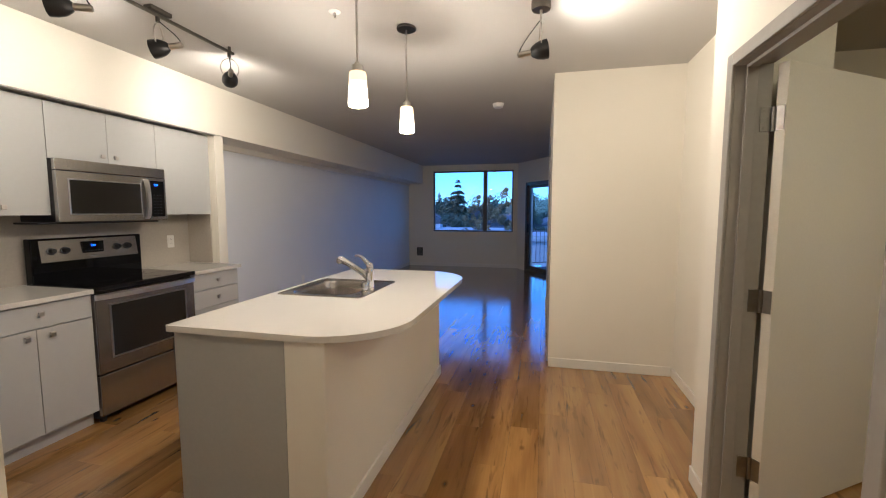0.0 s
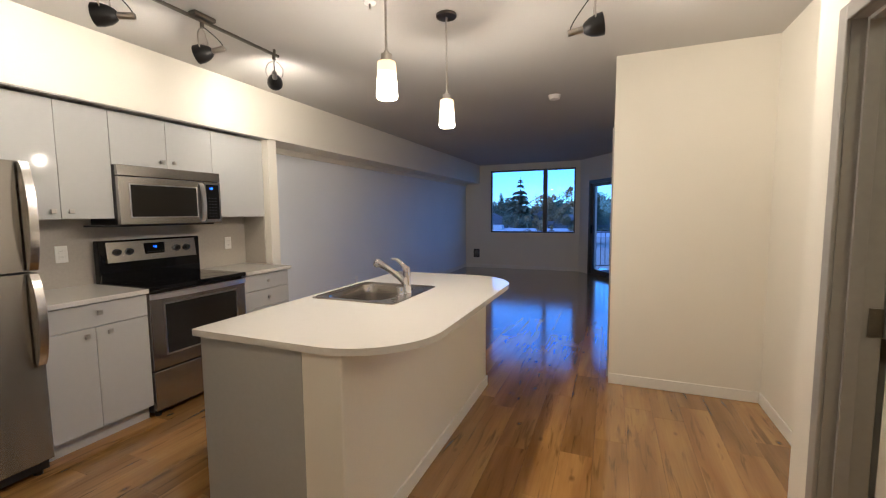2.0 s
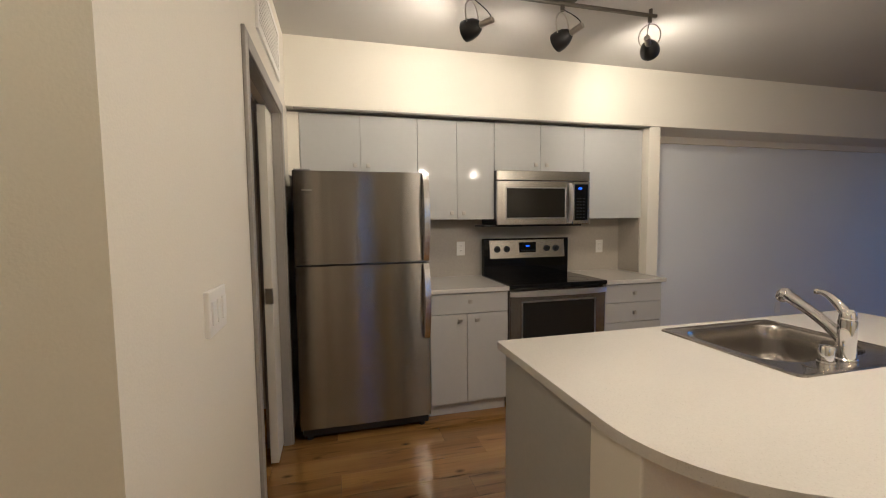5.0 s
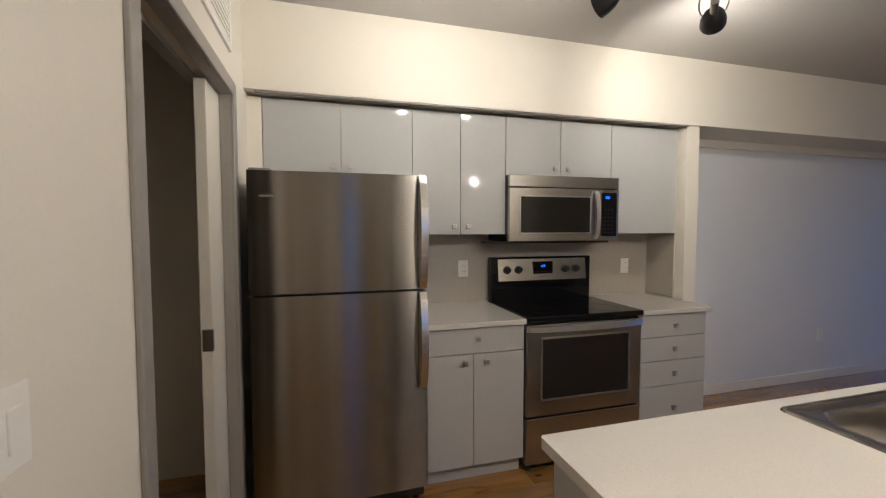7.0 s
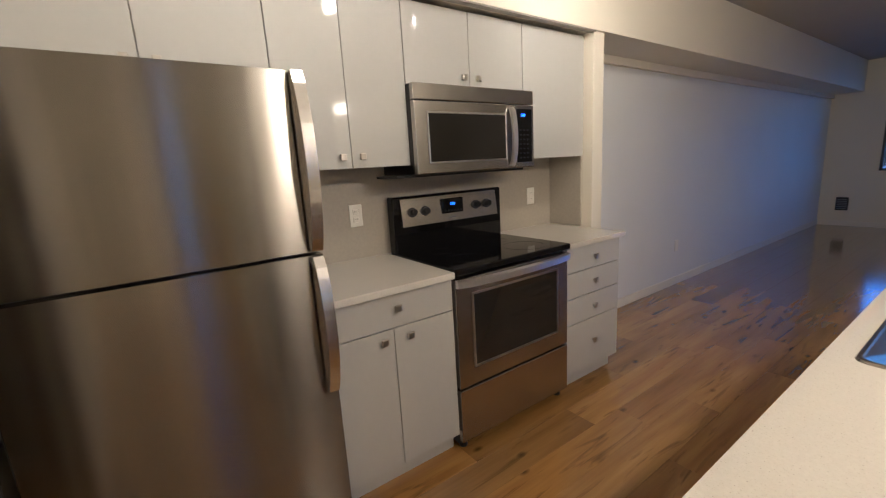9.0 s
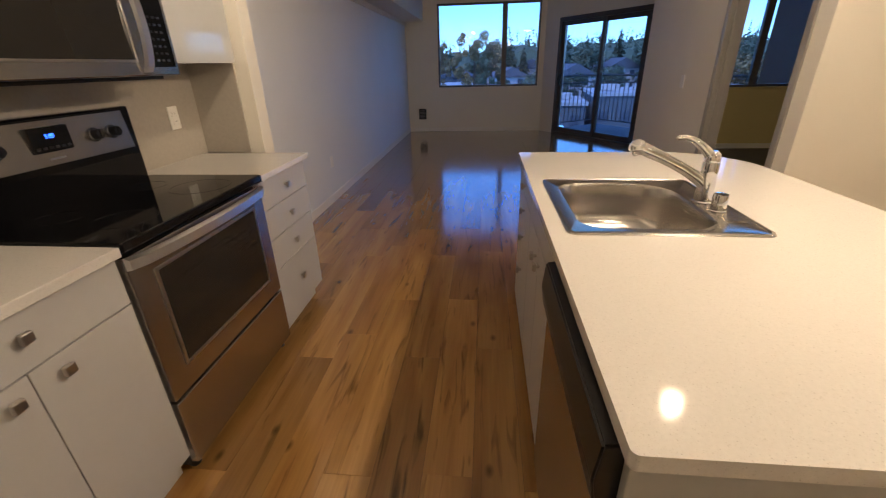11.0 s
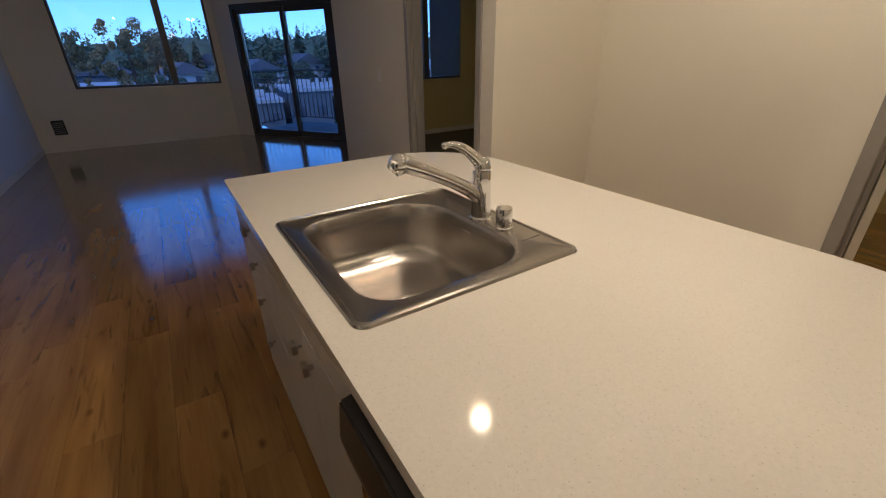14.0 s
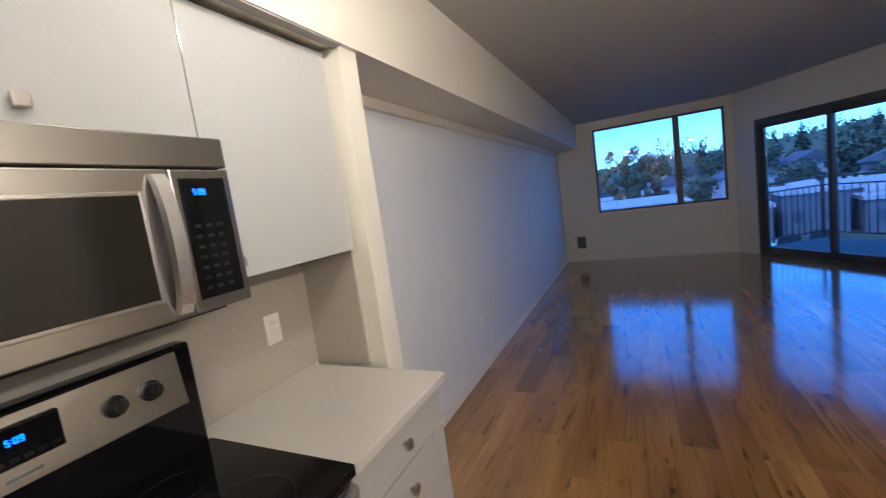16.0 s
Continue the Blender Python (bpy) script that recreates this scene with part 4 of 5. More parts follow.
FX, FY, FZ = -1.740, 3.648, CT + 0.004
fau = thing("kitchen_faucet", (FX, FY, FZ), "chrome pull-out kitchen faucet with lever handle", "faucet")
part("base_flange", lathe(bmesh.new(), [(0.031, 0), (0.031, 0.006), (0.026, 0.012)], (FX, FY, FZ)), CHROME, fau)
part("body", lathe(bmesh.new(), [(0.0275, 0.01), (0.026, 0.05), (0.0245, 0.10), (0.025, 0.13), (0.023, 0.136)], (FX, FY, FZ)), CHROME, fau)
sd = Vector((-0.985, 0.16, 0)).normalized()
spts, srad = [], []
for i in range(19):
    u = i / 18
    out, up = 0.222 * u, 0.052 + 0.126 * u ** 0.72
    spts.append(Vector((FX, FY, FZ)) + sd * out + Vector((0, 0, up)))
    srad.append(0.022 - 0.004 * math.sin(math.pi * u) if u < 0.82 else 0.021)
part("spout", tube(bmesh.new(), spts, srad, 18), CHROME, fau)
tip = spts[-1]
part("spray_head", lathe(bmesh.new(), [(0.006, -0.023), (0.016, -0.019), (0.0225, -0.010), (0.0255, 0.0), (0.0255, 0.009), (0.0225, 0.019), (0.018, 0.024), (0.0175, 0.0285), (0.0155, 0.029), (0.015, 0.026)], tip, (sd.x * 0.75, sd.y * 0.75, -0.66), 24), CHROME, fau, "chrome spray head")
lever = []
for i in range(13):
    u = i / 12
    lever.append(Vector((FX, FY, FZ + 0.135)) + sd * (0.105 * u) + Vector((0, 0, 0.012 + 0.062 * math.sin(u * math.pi * 0.56))))
part("lever", tube(lathe(bmesh.new(), [(0.0235, 0.137), (0.024, 0.142), (0.021, 0.160), (0.012, 0.17)], (FX, FY, FZ)), lever, [0.017 - 0.0105 * i / 12 for i in range(13)], 14), CHROME, fau, "chrome lever handle")
part("lever_tip", lathe(bmesh.new(), [(0.004, -0.009), (0.008, -0.004), (0.008, 0.004), (0.004, 0.009)], lever[-1], (sd.x, sd.y, 0), 14), CHROME, fau)
cap = thing("soap_dispenser_cap", (-1.737, 3.556, FZ), "short chrome cap on the sink ledge", "air gap")
part("cap", lathe(bmesh.new(), [(0.024, 0), (0.024, 0.006), (0.0215, 0.008), (0.0215, 0.052), (0.0195, 0.057), (0.008, 0.058)], (-1.737, 3.556, FZ)), CHROME, cap)

# ---- lamps ----
def pendant(x, y):
    p = thing("pendant_lamp", (x, y, 1.93), "lit opal glass pendant on a nickel rod", "pendant lamp", "pendants over the island")
    part("canopy", lathe(bmesh.new(), [(0.062, 0), (0.062, 0.014), (0.052, 0.02)], (x, y, CEIL - 0.02)), BRONZE, p, "dark nickel ceiling canopy")
    part("rod", tube(bmesh.new(), [(x, y, 2.13), (x, y, CEIL - 0.02)], 0.006), NICKEL, p, "nickel rod")
    part("socket_cup", lathe(bmesh.new(), [(0.026, 0), (0.026, 0.035), (0.012, 0.04), (0.012, 0.05)], (x, y, 2.092)), NICKEL, p, "nickel socket cup")
    for nm, prof, z, mat, lab in (
            ("shade_top", [(0.044, 0), (0.043, 0.035), (0.040, 0.048), (0.022, 0.053)], 2.045, PENDANT_TOP, "cream upper band of opal glass"),
            ("shade", [(0.047, 0), (0.0465, 0.02), (0.0455, 0.034)], 1.981, PENDANT_GLASS, "glowing opal glass shade"),
            ("shade_band", [(0.0455, 0.0), (0.044, 0.030)], 2.015, PENDANT_MID, "softly glowing band of opal glass"),
            ("shade_foot", [(0.049, 0.005), (0.050, 0.012), (0.047, 0.051)], 1.930, PENDANT_HOT, "brightest foot of the opal glass"),
            ("shade_rim", [(0.043, 0.030), (0.044, 0.001), (0.049, 0.005)], 1.930, PENDANT_RIM, "open rim of the opal glass"),
            ("bulb", [(0.001, 0.0), (0.013, 0.003), (0.021, 0.010), (0.024, 0.021), (0.022, 0.034), (0.015, 0.056), (0.013, 0.080)], 1.932, PENDANT_BULB, "lit frosted bulb")):
        ob = part(nm, lathe(bmesh.new(), prof, (x, y, z), caps=False), mat, p, lab)
        ob.visible_shadow = nm == "shade_top"
    data = bpy.data.lights.new("pendant_bulb", "POINT")
    data.energy, data.color, data.shadow_soft_size = 22.0, (1.0, 0.83, 0.62), 0.022
    new("pendant_bulb", data).location = (x, y, 1.985)
    return p


pendant(-1.567, 3.150)
pendant(-1.549, 3.852)


def lamp_head(parent, x, y, z_top, aim, drop, power):
    """Gimbal head: wire yoke, black bowl reflector and nickel socket, with a reflector bulb in its mouth."""
    c = Vector((x, y, z_top - drop))
    a = Vector(aim).normalized()
    h = part("reflector", lathe(bmesh.new(), [(0.018, -0.056), (0.030, -0.045), (0.044, -0.022), (0.0525, 0.01), (0.054, 0.04), (0.051, 0.04), (0.048, 0.008), (0.026, -0.03)], c, a, 24), BLACK, parent, "black bowl reflector")
    part("socket", lathe(bmesh.new(), [(0.014, -0.13), (0.017, -0.125), (0.017, -0.056)], c, a, 18), NICKEL, h, "nickel lamp socket")
    part("bulb", lathe(bmesh.new(), [(0.030, 0.0), (0.040, 0.028), (0.0405, 0.034), (0.001, 0.038)], c, a, 24, caps=False), BULB, h, "lit reflector bulb")
    side = a.cross(Vector((0, 0, 1))).normalized()
    loop = [c + side * (0.058 * math.sin(t)) + Vector((0, 0, 1)) * ((drop - 0.02) * 0.5 * (1 - math.cos(t))) for t in (math.pi * i / 12 for i in range(-12, 13))]
    part("yoke", tube(bmesh.new(), loop[:-1], 0.0035, 8, closed=True), NICKEL, parent, "nickel wire yoke")
    back = c - a * 0.12
    top_p = Vector((x, y, z_top))
    cord = [top_p.lerp(back, u) + Vector((0, 0, -0.03 * math.sin(math.pi * u))) - a * 0.04 * math.sin(math.pi * u) for u in (i / 10 for i in range(11))]
    part("cord", tube(bmesh.new(), cord, 0.0028, 8), BLACK, parent, "black cord")
    data = bpy.data.lights.new("reflector_beam", "SPOT")
    data.energy, data.color, data.spot_size, data.spot_blend, data.shadow_soft_size = power, (1.0, 0.84, 0.63), radians(150), 1.0, 0.03
    lamp = new("reflector_beam", data)
    lamp.matrix_world = look(c + a * 0.055, c + a)
    return h


TX, TZ = -2.90, 2.555
track = thing("track_light", (TX, 3.2, TZ), "nickel ceiling track with three gimbal spotlights", "track light")
bm = block(TX - 0.009, TX + 0.009, 2.35, 3.90, TZ, TZ + 0.018, 0.003)
part("rail", bm, BRONZE, track, "slim nickel rail")
part("power_feed", block(TX - 0.03, TX + 0.03, 3.22, 3.36, TZ + 0.019, CEIL, 0.005), BRONZE, track, "power feed box")
for y in (2.45, 3.86):
    part("standoff", lathe(bmesh.new(), [(0.01, 0), (0.01, CEIL - TZ - 0.018)], (TX, y, TZ + 0.018), steps=12), BRONZE, track)
for y, aim, power in ((2.76, (-0.80, -0.58, -0.05), 15.0), (3.285, (-0.86, -0.40, -0.22), 11.0), (3.855, (-0.68, 0.72, -0.14), 30.0)):
    part("adapter", lathe(bmesh.new(), [(0.012, -0.03), (0.012, 0.0)], (TX, y, TZ), steps=12), BRONZE, track)
    lamp_head(track, TX, y, TZ - 0.02, aim, 0.158, power)
mono = thing("ceiling_spotlight", (-0.70, 3.72, CEIL - 0.05), "single nickel ceiling spotlight with black reflector", "spotlight")
part("canopy", lathe(bmesh.new(), [(0.05, 0), (0.055, 0.01), (0.055, 0.05)], (-0.70, 3.72, CEIL - 0.05)), BRONZE, mono, "dark nickel canopy")
part("stem", tube(bmesh.new(), [(-0.70, 3.72, CEIL - 0.05), (-0.70, 3.72, CEIL - 0.11)], 0.008), NICKEL, mono)
lamp_head(mono, -0.70, 3.72, CEIL - 0.10, (0.95, 0.12, 0.18), 0.17, 26.0)

# Hall dome is out of view, added to light the entry and island end.
dome = thing("unseen_ceiling_lamp", (-0.73, 1.25, CEIL - 0.1), "unseen lit dome lamp added on the hall ceiling", "ceiling lamp")
part("base", lathe(bmesh.new(), [(0.15, -0.02), (0.16, 0)], (-0.73, 1.25, CEIL)), NICKEL, dome)
part("diffuser", lathe(bmesh.new(), [(0.01, -0.10), (0.07, -0.09), (0.12, -0.06), (0.142, -0.02)], (-0.73, 1.25, CEIL), caps=False), DOME_GLASS, dome, "glowing opal glass")
bdome = thing("unseen_ceiling_lamp", (1.5, 6.4, CEIL - 0.1), "lit opal dome lamp on the bedroom ceiling", "ceiling lamp")
part("base", lathe(bmesh.new(), [(0.15, -0.02), (0.16, 0)], (1.5, 6.4, CEIL)), NICKEL, bdome)
part("diffuser", lathe(bmesh.new(), [(0.01, -0.10), (0.07, -0.09), (0.12, -0.06), (0.142, -0.02)], (1.5, 6.4, CEIL), caps=False), BED_GLASS, bdome, "glowing opal glass")
# Unseen side room lamp, added to suit the warm, evenly lit door leaf.
rdome = thing("unseen_ceiling_lamp", (1.35, 2.1, CEIL - 0.1), "unseen lit dome lamp assumed on the side room ceiling", "ceiling lamp")
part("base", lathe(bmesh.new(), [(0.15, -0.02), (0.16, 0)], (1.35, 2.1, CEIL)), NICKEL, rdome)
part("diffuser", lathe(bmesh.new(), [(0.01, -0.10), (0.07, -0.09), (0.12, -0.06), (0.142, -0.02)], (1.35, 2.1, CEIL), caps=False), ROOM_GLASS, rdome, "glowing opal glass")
spr = thing("sprinkler_head", (-1.90, 3.56, CEIL), "small white ceiling sprinkler head", "sprinkler")
part("escutcheon", lathe(bmesh.new(), [(0.014, -0.008), (0.034, -0.004), (0.036, 0)], (-1.90, 3.56, CEIL)), WHITE_PLASTIC, spr)
part("deflector", lathe(bmesh.new(), [(0.004, -0.04), (0.013, -0.038), (0.006, -0.036), (0.007, -0.008)], (-1.90, 3.56, CEIL), steps=16), NICKEL, spr)
smk = thing("smoke_detector", (-1.17, 5.90, CEIL), "round white smoke detector on the ceiling", "smoke detector")
part("base", lathe(bmesh.new(), [(0.062, -0.012), (0.064, 0)], (-1.17, 5.90, CEIL)), WHITE_PLASTIC, smk)
part("cover", lathe(bmesh.new(), [(0.03, -0.045), (0.052, -0.04), (0.058, -0.014)], (-1.17, 5.90, CEIL)), WHITE_PLASTIC, smk)

# wall plates and heater box
sw = thing("light_switch", (-2.03, NEARW - 0.02, 1.15), "white three-gang rocker switch plate", "switch")
part("cover_plate", block(-2.11, -1.95, NEARW - 0.031, NEARW - 0.014, 1.09, 1.21, 0.003), WHITE_PLASTIC, sw)
for i in range(3):
    part("rocker", block(-2.095 + i * 0.047, -2.061 + i * 0.047, NEARW - 0.015, NEARW - 0.009, 1.118, 1.182, 0.003), WHITE_PLASTIC, sw)
htr = thing("wall_heater", (-3.80, FAR, 0.26), "small black wall box beside the living room corner", "wall box")
part("housing", block(-3.88, -3.725, FAR - 0.03, FAR, 0.262, 0.478, 0.005), BLACK, htr)
for i in range(6):
    part("louvre", block(-3.865, -3.74, FAR - 0.036, FAR - 0.028, 0.285 + i * 0.03, 0.298 + i * 0.03, 0.002), GREY_PLASTIC, htr)
def living_plate(x0, x1, y0, y1, z, label):
    o = thing("wall_outlet", ((x0 + x1) / 2, (y0 + y1) / 2, z), label, "outlet")
    part("cover_plate", block(x0, x1, y0, y1, z - 0.058, z + 0.058, 0.002), WHITE_PLASTIC, o)
    return o
living_plate(LEFT, LEFT + 0.006, 6.55, 6.62, 0.42, "white outlet plate low on the grey wall")
living_plate(BULK_X - 0.006, BULK_X, 6.65, 6.72, 1.15, "white switch plate on the living room wall")

# ---- outside ----
GZ = -6.0


def land(y):
    return GZ + max(0.0, min(y, 150) - 64) * 0.05


gm = bmesh.new()
cuts = [[gm.verts.new((x, y, land(y))) for x in (-900, 900)] for y in (-900, 64, 150, 1500)]
for p, q in zip(cuts, cuts[1:]):
    gm.faces.new((p[0], p[1], q[1], q[0]))
structure("ground", gm, GRASS, "dusky ground between houses and trees", "ground")
structure("road", slab(bmesh.new(), [(-200, 37), (200, 40), (200, 47), (-200, 44)], GZ, GZ + 0.06), ASPHALT, "dark asphalt street below the building", "road")
structure("car_park", slab(bmesh.new(), [(-30, 16), (40, 16), (40, 35), (-30, 33)], GZ, GZ + 0.05), ASPHALT, "dark asphalt car park below", "pavement")

bal = thing("balcony", (0.6, 11.8, -0.2), "concrete balcony with a dark metal railing", "balcony")
B0, B1 = A0 + ANORM * 0.2, A0 + ADIR * 3.2 + ANORM * 0.2
B2, B3 = B1 + ANORM * 1.5, B0 + ANORM * 1.5
part("deck", slab(bmesh.new(), [tuple(B0), tuple(B1), tuple(B2), tuple(B3)], -0.2, 0.008), CONCRETE, bal)
railing = bmesh.new()
for z, r in ((1.06, 0.022), (0.92, 0.013), (0.12, 0.013)):
    tube(railing, [(*B0, z), (*(B0 + ANORM * 1.45), z), (*(B1 + ANORM * 1.45), z)], r, 8)
part("rail", railing, RAIL, bal, "dark metal hand rail")
picket = mesh_of("picket", tube(bmesh.new(), [(0, 0, 0.12), (0, 0, 0.92)], 0.009, 6), RAIL)
spots = [B0 + ANORM * (0.12 * i) for i in range(1, 12)] + [B0 + ANORM * 1.45 + ADIR * (0.115 * i) for i in range(28)]
for q in spots:
    ob = new("picket", picket)
    ob.parent = bal
    ob.matrix_parent_inverse = Matrix.Translation(bal.location).inverted()
    ob.location = (q.x, q.y, 0)
for q in (B0 + ANORM * 1.45, B0 + ANORM * 1.45 + ADIR * 1.55, B1 + ANORM * 1.45):
    part("post", block(q.x - 0.025, q.x + 0.025, q.y - 0.025, q.y + 0.025, 0, 1.06, 0.003), RAIL, bal)

rand = random.Random(4)


def leafy(faces_points, mat, name, parent):
    """Joins many small leaf faces, given as corner lists, into one mesh."""
    verts, faces = [], []
    for pts in faces_points:
        faces.append(tuple(range(len(verts), len(verts) + len(pts))))
        verts.extend(pts)
    me = bpy.data.meshes.new(name)
    me.from_pydata(verts, [], faces)
    me.materials.append(mat)
    ob = new(name, me)
    ob.parent = parent
    ob.matrix_parent_inverse = Matrix.Translation(parent.location).inverted()
    return ob


def conifer(x, y, h, r, whorls=0):
    g, h = land(y), h * 0.82
    t = thing("conifer", (x, y, g), "tall dark evergreen conifer against the dusk sky", "tree", "conifers")
    part("trunk", tube(bmesh.new(), [(x, y, g), (x, y, g + h * 0.5), (x, y, g + h)], [h * 0.018, h * 0.011, 0.03], 7), BARK, t)
    out = []
    tiers = int(16 + h)
    for k in range(tiers):
        u = 0.08 + 0.92 * k / tiers
        if whorls:
            u = 0.25 + 0.75 * (math.floor((u - 0.08) / 0.92 * whorls) + 0.25 * rand.random()) / whorls
        reach = r * (1 - u) ** 0.85 * (0.7 + 0.5 * rand.random()) + 0.2
        for _ in range(15):
            a = rand.random() * 2 * math.pi
            z = g + h * (u + rand.uniform(-0.02, 0.02))
            rr = reach * rand.uniform(0.55, 1.1)
            d = Vector((math.cos(a), math.sin(a), 0))
            w = Vector((-d.y, d.x, 0)) * (rr * 0.22 + 0.05)
            root, end = Vector((x, y, z)), Vector((x, y, z - rr * 0.3)) + d * rr
            mid = root.lerp(end, 0.55) + Vector((0, 0, rr * 0.1))
            low = mid - Vector((0, 0, rr * 0.16))
            out += [(root, mid + w, low), (root, low, mid - w), (mid + w, end, low), (low, end, mid - w)]
    leafy(out, LEAF, "crown", t)
    return t


def broadleaf(x, y, h, r, mat, count, tapering=False):
    """A leafy tree of many uneven lobes; a tapering one is broadest low down."""
    g, h = land(y), h * 0.84
    t = thing("broadleaf_tree", (x, y, g), "rounded leafy tree among the houses", "tree", "broadleaf trees")
    bm = tube(bmesh.new(), [(x, y, g), (x + 0.1, y, g + h * 0.35), (x, y + 0.1, g + h * 0.75)], [h * 0.03, h * 0.02, 0.05], 7)
    for _ in range(5):
        a = rand.random() * 6.28
        tube(bm, [(x, y, g + h * 0.3), (x + r * 0.5 * math.cos(a), y + r * 0.5 * math.sin(a), g + h * 0.62)], [h * 0.012, 0.03], 6)
    part("trunk", bm, BARK, t)
    lobes = []
    fine = count > 4000
    for _ in range(60 if fine else 22):
        u = rand.uniform(0.18, 0.96 if tapering else 0.92)
        w = (1.05 - u) ** 0.75 * 1.35 if tapering else math.sin(math.pi * min(max((u - 0.1) / 0.9, 0), 1)) ** 0.6
        a, q = rand.random() * 6.28, rand.random() ** 0.5 * (0.86 if fine else 0.72) * w
        lobes.append((q * math.cos(a), q * math.sin(a), u, rand.uniform(0.07, 0.20) if fine else rand.uniform(0.16, 0.30)))
    out = []
    for _ in range(count):
        lx, ly, lz, lr = rand.choice(lobes)
        n = Vector((rand.gauss(0, 1), rand.gauss(0, 1), rand.gauss(0, 1))).normalized()
        p = Vector((x + r * lx, y + r * ly, g + h * lz)) + n * (r * lr * rand.uniform(0.75, 1.05))
        m = (n + Vector((rand.gauss(0, 0.5), rand.gauss(0, 0.5), rand.gauss(0, 0.5)))).normalized()
        sz = r * rand.uniform(0.03, 0.06) * (0.62 if fine else 1.0)
        a = m.orthogonal().normalized() * sz
        b = m.cross(a)
        out.append((p + a, p + b * 0.8, p - a, p - b * 0.7))
    leafy(out, mat, "crown", t)
    return t


def house(x, y, w, d, h, turn, wall_mat, floors, gable):
    if gable:
        w, d, h = w * 0.74, d * 0.74, h * 0.78
    hs = thing("house", (x, y, land(y - d / 2)), "gabled house with dark windows" if gable else "flat-roofed pale building with window rows", "house", "houses beyond the street")
    m = Matrix.Translation((x, y, land(y - d / 2))) @ Matrix.Rotation(radians(turn), 4, "Z")
    def put(name, bm, mat, parent=hs):
        bm.transform(m)
        return part(name, bm, mat, parent)
    put("wall", block(-w / 2, w / 2, -d / 2, d / 2, 0, h), wall_mat)
    if gable:
        bm = bmesh.new()
        o, rise = 0.4, w * 0.26
        a = [bm.verts.new(v) for v in ((-w / 2 - o, -d / 2 - o, h - 0.1), (w / 2 + o, -d / 2 - o, h - 0.1), (0, -d / 2 - o, h + rise), (-w / 2 - o, d / 2 + o, h - 0.1), (w / 2 + o, d / 2 + o, h - 0.1), (0, d / 2 + o, h + rise))]
        for f in ((0, 1, 2), (5, 4, 3), (0, 2, 5, 3), (1, 4, 5, 2), (0, 3, 4, 1)):
            bm.faces.new([a[i] for i in f])
        put("roof", bm, SHINGLE)
    else:
        put("roof", block(-w / 2 - 0.2, w / 2 + 0.2, -d / 2 - 0.2, d / 2 + 0.2, h, h + 0.35), ROOFING)
        if y > 40:
            put("roof_unit", block(-1.2, 0.9, -0.8, 0.9, h + 0.36, h + 1.0, 0.05), SIDING)
        for i in range(4 if x == 12 else 0):
            put("roof_vent", lathe(bmesh.new(), [(0.2, 0), (0.2, 0.7), (0.26, 0.72), (0.26, 0.85)], (1.6 + i * 0.75, -1.2, h + 0.35), steps=10), SIDING)
    n = max(2, int(w / 2.6))
    for fl in range(floors):
        z = h * (fl + 0.32) / floors
        for i in range(n):
            cx = -w / 2 + (i + 0.5) * w / n
            p = put("window", block(cx - 0.45, cx + 0.45, -d / 2 - 0.04, -d / 2 + 0.02, z, z + 1.05), DARK_PANE)
    return hs


for x, y, w, d, h, turn, mt, fl, g in (
        (-16, 60, 24, 10, 4.6, 3, SIDING, 1, False), (6.6, 54, 4.2, 9, 3.0, -6, SIDING_DARK, 1, False), (12, 55, 4.6, 9, 3.8, -6, SIDING_DARK, 1, False), (17.2, 54, 4.2, 9, 2.8, -6, SIDING_DARK, 1, False), (-3.7, 32.4, 6.4, 7.6, 5.5, 3, SIDING, 2, False), (23, 60, 18, 10, 3.6, 10, SIDING_DARK, 1, False),
        (1.5, 84, 8, 9, 5.5, 12, SIDING, 2, True), (-9, 92, 9, 10, 5.0, -15, SIDING_DARK, 2, True), (13, 86, 10, 9, 5.2, 8, SIDING, 2, True),
        (-24, 88, 11, 10, 5.2, 10, SIDING, 2, True), (31, 82, 12, 10, 5.5, -20, SIDING_DARK, 2, True), (24, 98, 10, 10, 5.5, 15, SIDING, 2, True),
        (8, 104, 10, 10, 5.5, -8, SIDING, 2, True), (-18, 110, 11, 10, 5.5, 12, SIDING_DARK, 2, True), (-36, 104, 12, 10, 5.5, 0, SIDING, 2, True), (44, 78, 16, 12, 5, -25, SIDING, 2, False), (46, 98, 12, 12, 6, -20, SIDING_DARK, 2, True)):
    house(x, y, w, d, h, turn, mt, fl, g)
for x, y, h, r in ((-20.0, 96, 17, 5.6), (2.5, 96, 12, 2.6), (5.5, 98, 10.5, 2.4), (16, 108, 13, 3), (20, 106, 12, 2.8), (28, 110, 14, 3.2), (34, 104, 12, 2.8), (-30, 118, 13, 3.4), (11, 112, 13, 3), (40, 112, 14, 3.3), (52, 108, 13, 3.2), (-44, 112, 13, 3.4), (24, 112, 13, 3)):
    conifer(x, y, h, r, 9 if r > 4 else 0)
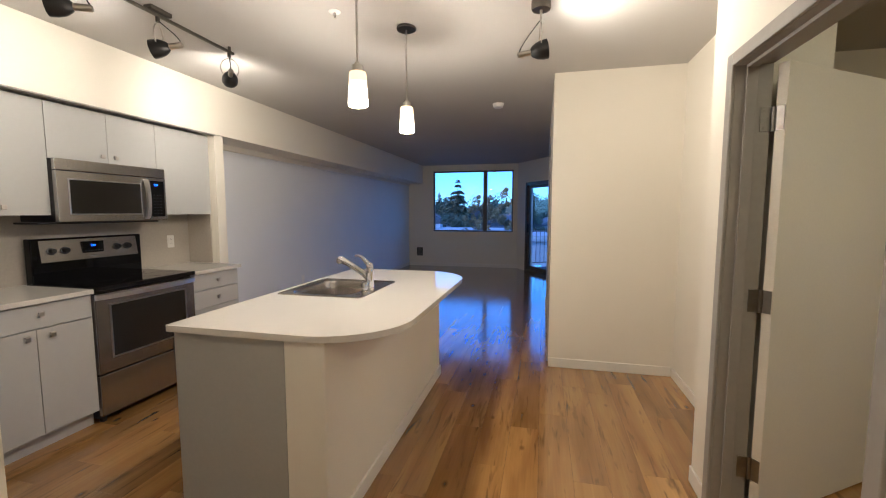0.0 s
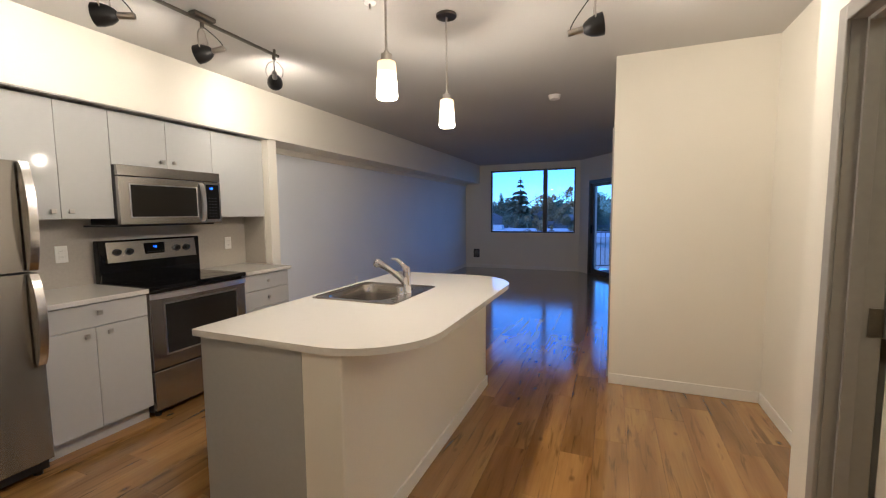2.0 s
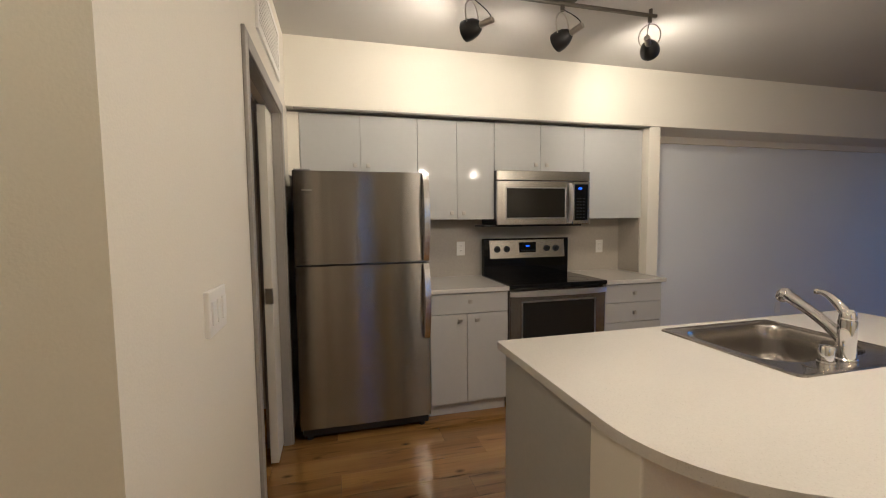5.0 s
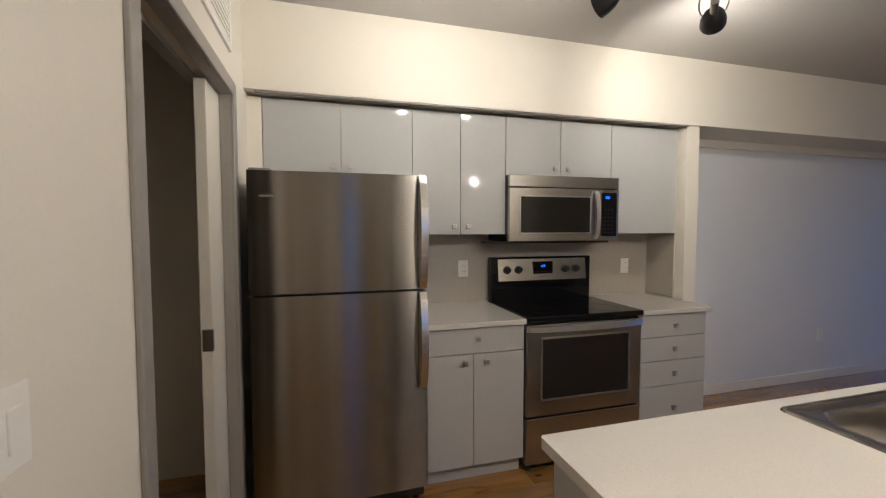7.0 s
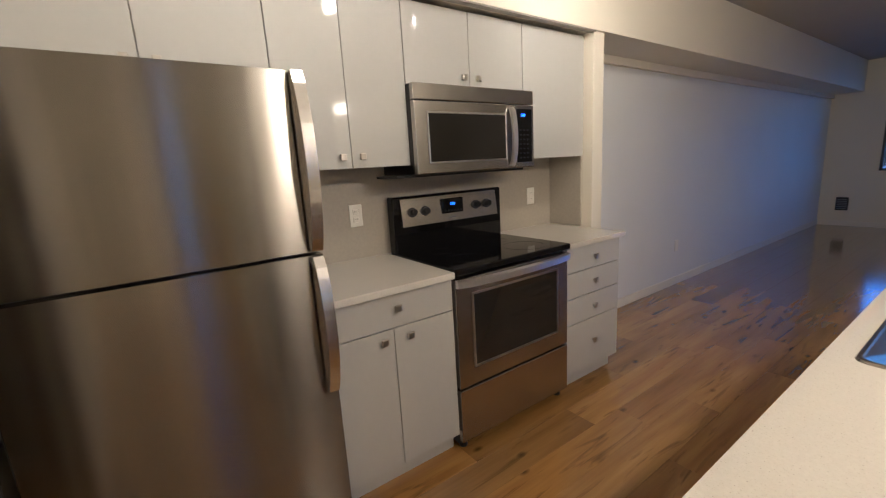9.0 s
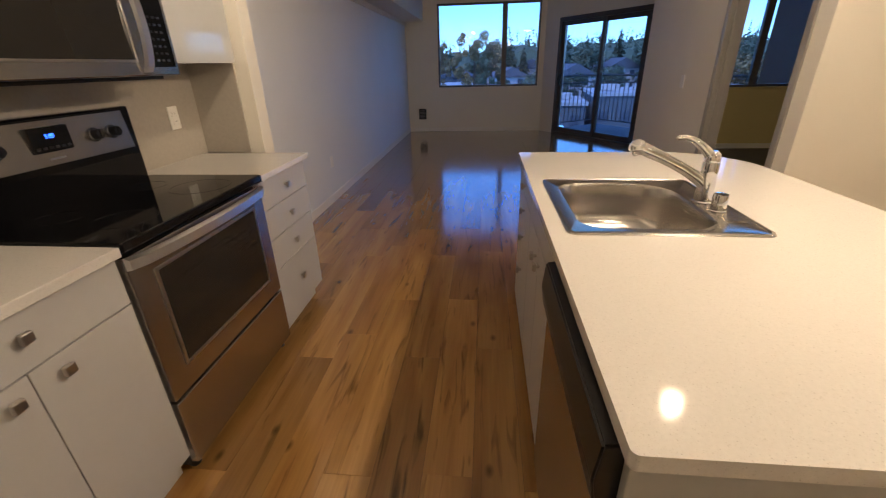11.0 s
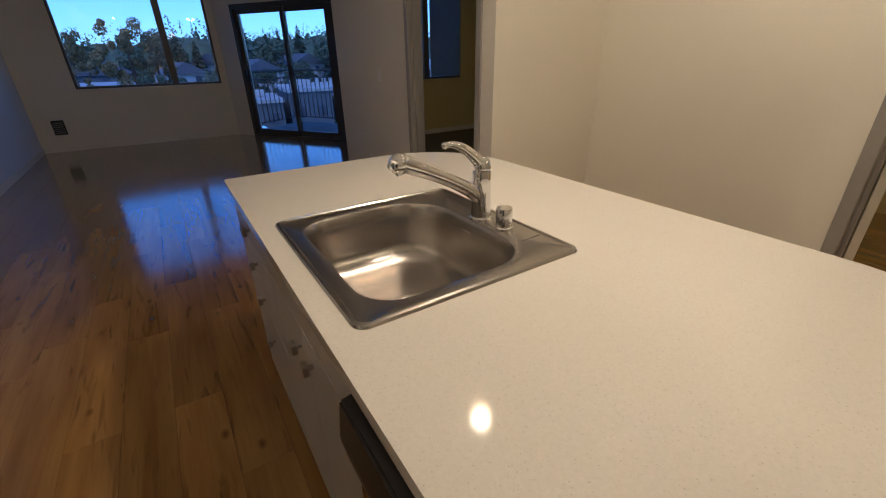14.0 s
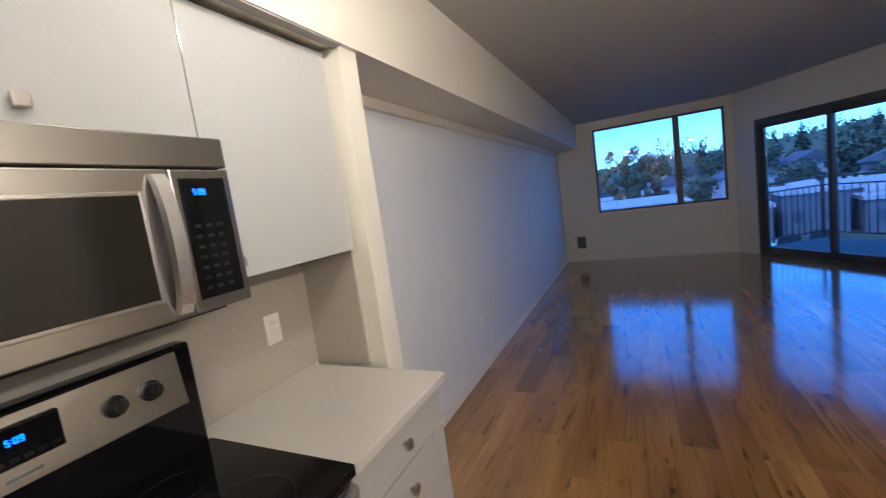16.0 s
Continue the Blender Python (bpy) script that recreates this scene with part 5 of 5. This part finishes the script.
for x, y, h, r, mt, count in ((-1.9, 43, 10.9, 2.7, LEAF, 17000), (-3.6, 48, 13.0, 2.9, LEAF_WARM, 13000), (-8.0, 52, 12.2, 2.5, LEAF_WARM, 10000), (-16, 74, 8, 4.2, LEAF, 3000), (-26, 76, 9, 5, LEAF_WARM, 3000), (-12, 78, 6.5, 3.6, LEAF_WARM, 2500), (6, 72, 6.5, 3.6, LEAF, 3000), (17, 74, 7, 4.2, LEAF, 3000), (12, 76, 6, 3.4, LEAF, 2500), (27, 72, 7, 4.4, LEAF, 3000), (-36, 84, 10, 6, LEAF, 2500), (38, 88, 10, 6, LEAF, 2500), (18, 94, 10, 5, LEAF, 2500), (-3, 100, 9, 5, LEAF, 2500), (36, 72, 8, 5, LEAF_WARM, 2500), (-24, 100, 11, 6, LEAF, 2500), (0, 108, 10, 6, LEAF, 2500), (30, 94, 11, 6, LEAF, 2500), (44, 90, 11, 6, LEAF, 2500), (12, 98, 10, 5, LEAF, 2500), (22, 102, 11, 5, LEAF, 2500), (-13, 104, 9, 5, LEAF, 2500)):
    broadleaf(x, y, h, r, mt, count, y == 43)
ridge = bmesh.new()
hill = lambda x, y: land(y) + 5.5 + (y - 130) * 0.03 + 2.5 * math.sin(x * 0.021) + 4.5 * noise.noise((x * 0.05, y * 0.05, 3.0)) + 2.5 * noise.noise((x * 0.16, y * 0.16, 7.0))
nx, ny = 220, 30
grid = [[ridge.verts.new((-280 + 560 * i / nx, 136 + 120 * j / ny, hill(-280 + 560 * i / nx, 136 + 120 * j / ny) - 2.0 if j else land(136))) for i in range(nx + 1)] for j in range(ny + 1)]
for j in range(ny):
    for i in range(nx):
        ridge.faces.new((grid[j][i], grid[j][i + 1], grid[j + 1][i + 1], grid[j + 1][i]))
for i in range(850):
    x, y = rand.uniform(-170, 220), rand.uniform(138, 240)
    tall, pointed = 3.0 + 5.5 * rand.random() ** 2, rand.random() < 0.25
    wide = tall * (0.2 if pointed else 0.42)
    for k in range(34):
        u, a = k / 33, rand.random() * 6.28
        reach = wide * ((1 - u) if pointed else math.sin(math.pi * (0.15 + 0.85 * u)) ** 0.6) * rand.uniform(0.5, 1.1)
        p = Vector((x + reach * math.cos(a), y + reach * math.sin(a), hill(x, y) - 3.0 + tall * u))
        n = Vector((math.cos(a), math.sin(a), rand.gauss(0, 0.6))).normalized()
        e = n.orthogonal().normalized() * rand.uniform(0.45, 0.8) * (1.05 - 0.75 * u)
        f = n.cross(e) * rand.uniform(0.6, 1.1)
        ridge.faces.new([ridge.verts.new(q) for q in (p + e, p + f, p - e, p - f)])
solid("hillside_woods", ridge, LEAF, "far wooded hillside against the dusk sky", "woods", kind="stuff")


def car(x, y, turn, mat, lit):
    c = thing("parked_car", (x, y, GZ + 0.06), "car on the street with red tail lights" if lit else "parked car in the car park below", "car", "cars below")
    m = Matrix.Translation((x, y, GZ + 0.06)) @ Matrix.Rotation(radians(turn), 4, "Z")
    def put(name, bm, mt):
        bm.transform(m)
        return part(name, bm, mt, c)
    bm = block(-2.1, 2.1, -0.86, 0.86, 0.3, 0.85, 0.12)
    put("body", bm, mat)
    bm = bmesh.new()
    lo = [bm.verts.new(v) for v in ((-1.4, -0.78, 0.84), (1.1, -0.78, 0.84), (1.1, 0.78, 0.84), (-1.4, 0.78, 0.84))]
    hi = [bm.verts.new(v) for v in ((-1.0, -0.62, 1.42), (0.5, -0.62, 1.42), (0.5, 0.62, 1.42), (-1.0, 0.62, 1.42))]
    bm.faces.new(hi)
    for i in range(4):
        bm.faces.new((lo[i], lo[(i + 1) % 4], hi[(i + 1) % 4], hi[i]))
    put("cabin", bm, BLACK_GLASS)
    for wx in (-1.3, 1.3):
        for wy in (-0.84, 0.84):
            put("wheel", lathe(bmesh.new(), [(0.2, -0.09), (0.31, -0.09), (0.31, 0.09), (0.2, 0.09)], (wx, wy, 0.31), "y", 14), BLACK)
    if lit:
        for wy in (-0.65, 0.65):
            put("tail_light", block(-2.14, -2.09, wy - 0.16, wy + 0.16, 0.6, 0.75), TAIL_LIGHT)
    return c


car(7.4, 42.0, 75, SIDING, True)
car(9.6, 43.0, 75, SIDING_DARK, True)
for i, mt in enumerate((SIDING, GREY_PLASTIC, SIDING_DARK, SIDING, BLACK)):
    car(-6 + i * 3.2, 19.5, 88, mt, False)

# ---- floors, planks last ----
structure("bedroom_carpet", slab(bmesh.new(), [(BULK_X + 0.06, 5.12), (2.68, 5.12), (2.68, 9.4), (0.5, 9.4), (0.5, 9.05), (BULK_X + 0.06, 7.78)], 0.0, 0.006), CARPET, "dark olive bedroom carpet", "carpet")
floor = structure("floor", slab(bmesh.new(), [(-4.3, -1.7), (3.0, -1.7), (3.0, 9.6), (0.3, 9.7), (-1.05, 11.75), (-4.3, 11.75)], -0.2, -0.004), UNDERLAY, "warm brown oak-look plank floor with satin sheen", "floor")
PW, PL = 0.182, 1.22
plank_mesh = mesh_of("plank", block(0, PW - 0.0008, 0, PL - 0.0008, -0.006, 0, 0.0006), OAK)
prand = random.Random(7)
rows_x = [-4.12 + i * PW for i in range(26)]
for i, x in enumerate(rows_x):
    y = -1.55 - prand.random() * PL
    while y < FAR:
        mid = Vector((x + PW / 2, y + PL / 2)) - A0
        if mid.dot(ANORM) < 0.55:
            ob = new("plank", plank_mesh)
            ob.parent, ob.location = floor, (x, y, 0)
        y += PL
rest = bmesh.new()
for i in range(26, 39):
    x = -4.12 + i * PW
    y = -1.6 - prand.random() * PL
    while y < 5.0:
        box(rest, x, x + PW - 0.0016, y, y + PL - 0.0016, -0.006, 0)
        y += PL
ob = part("plank_field", rest, OAK, floor)
tagged(ob, kind="stuff")
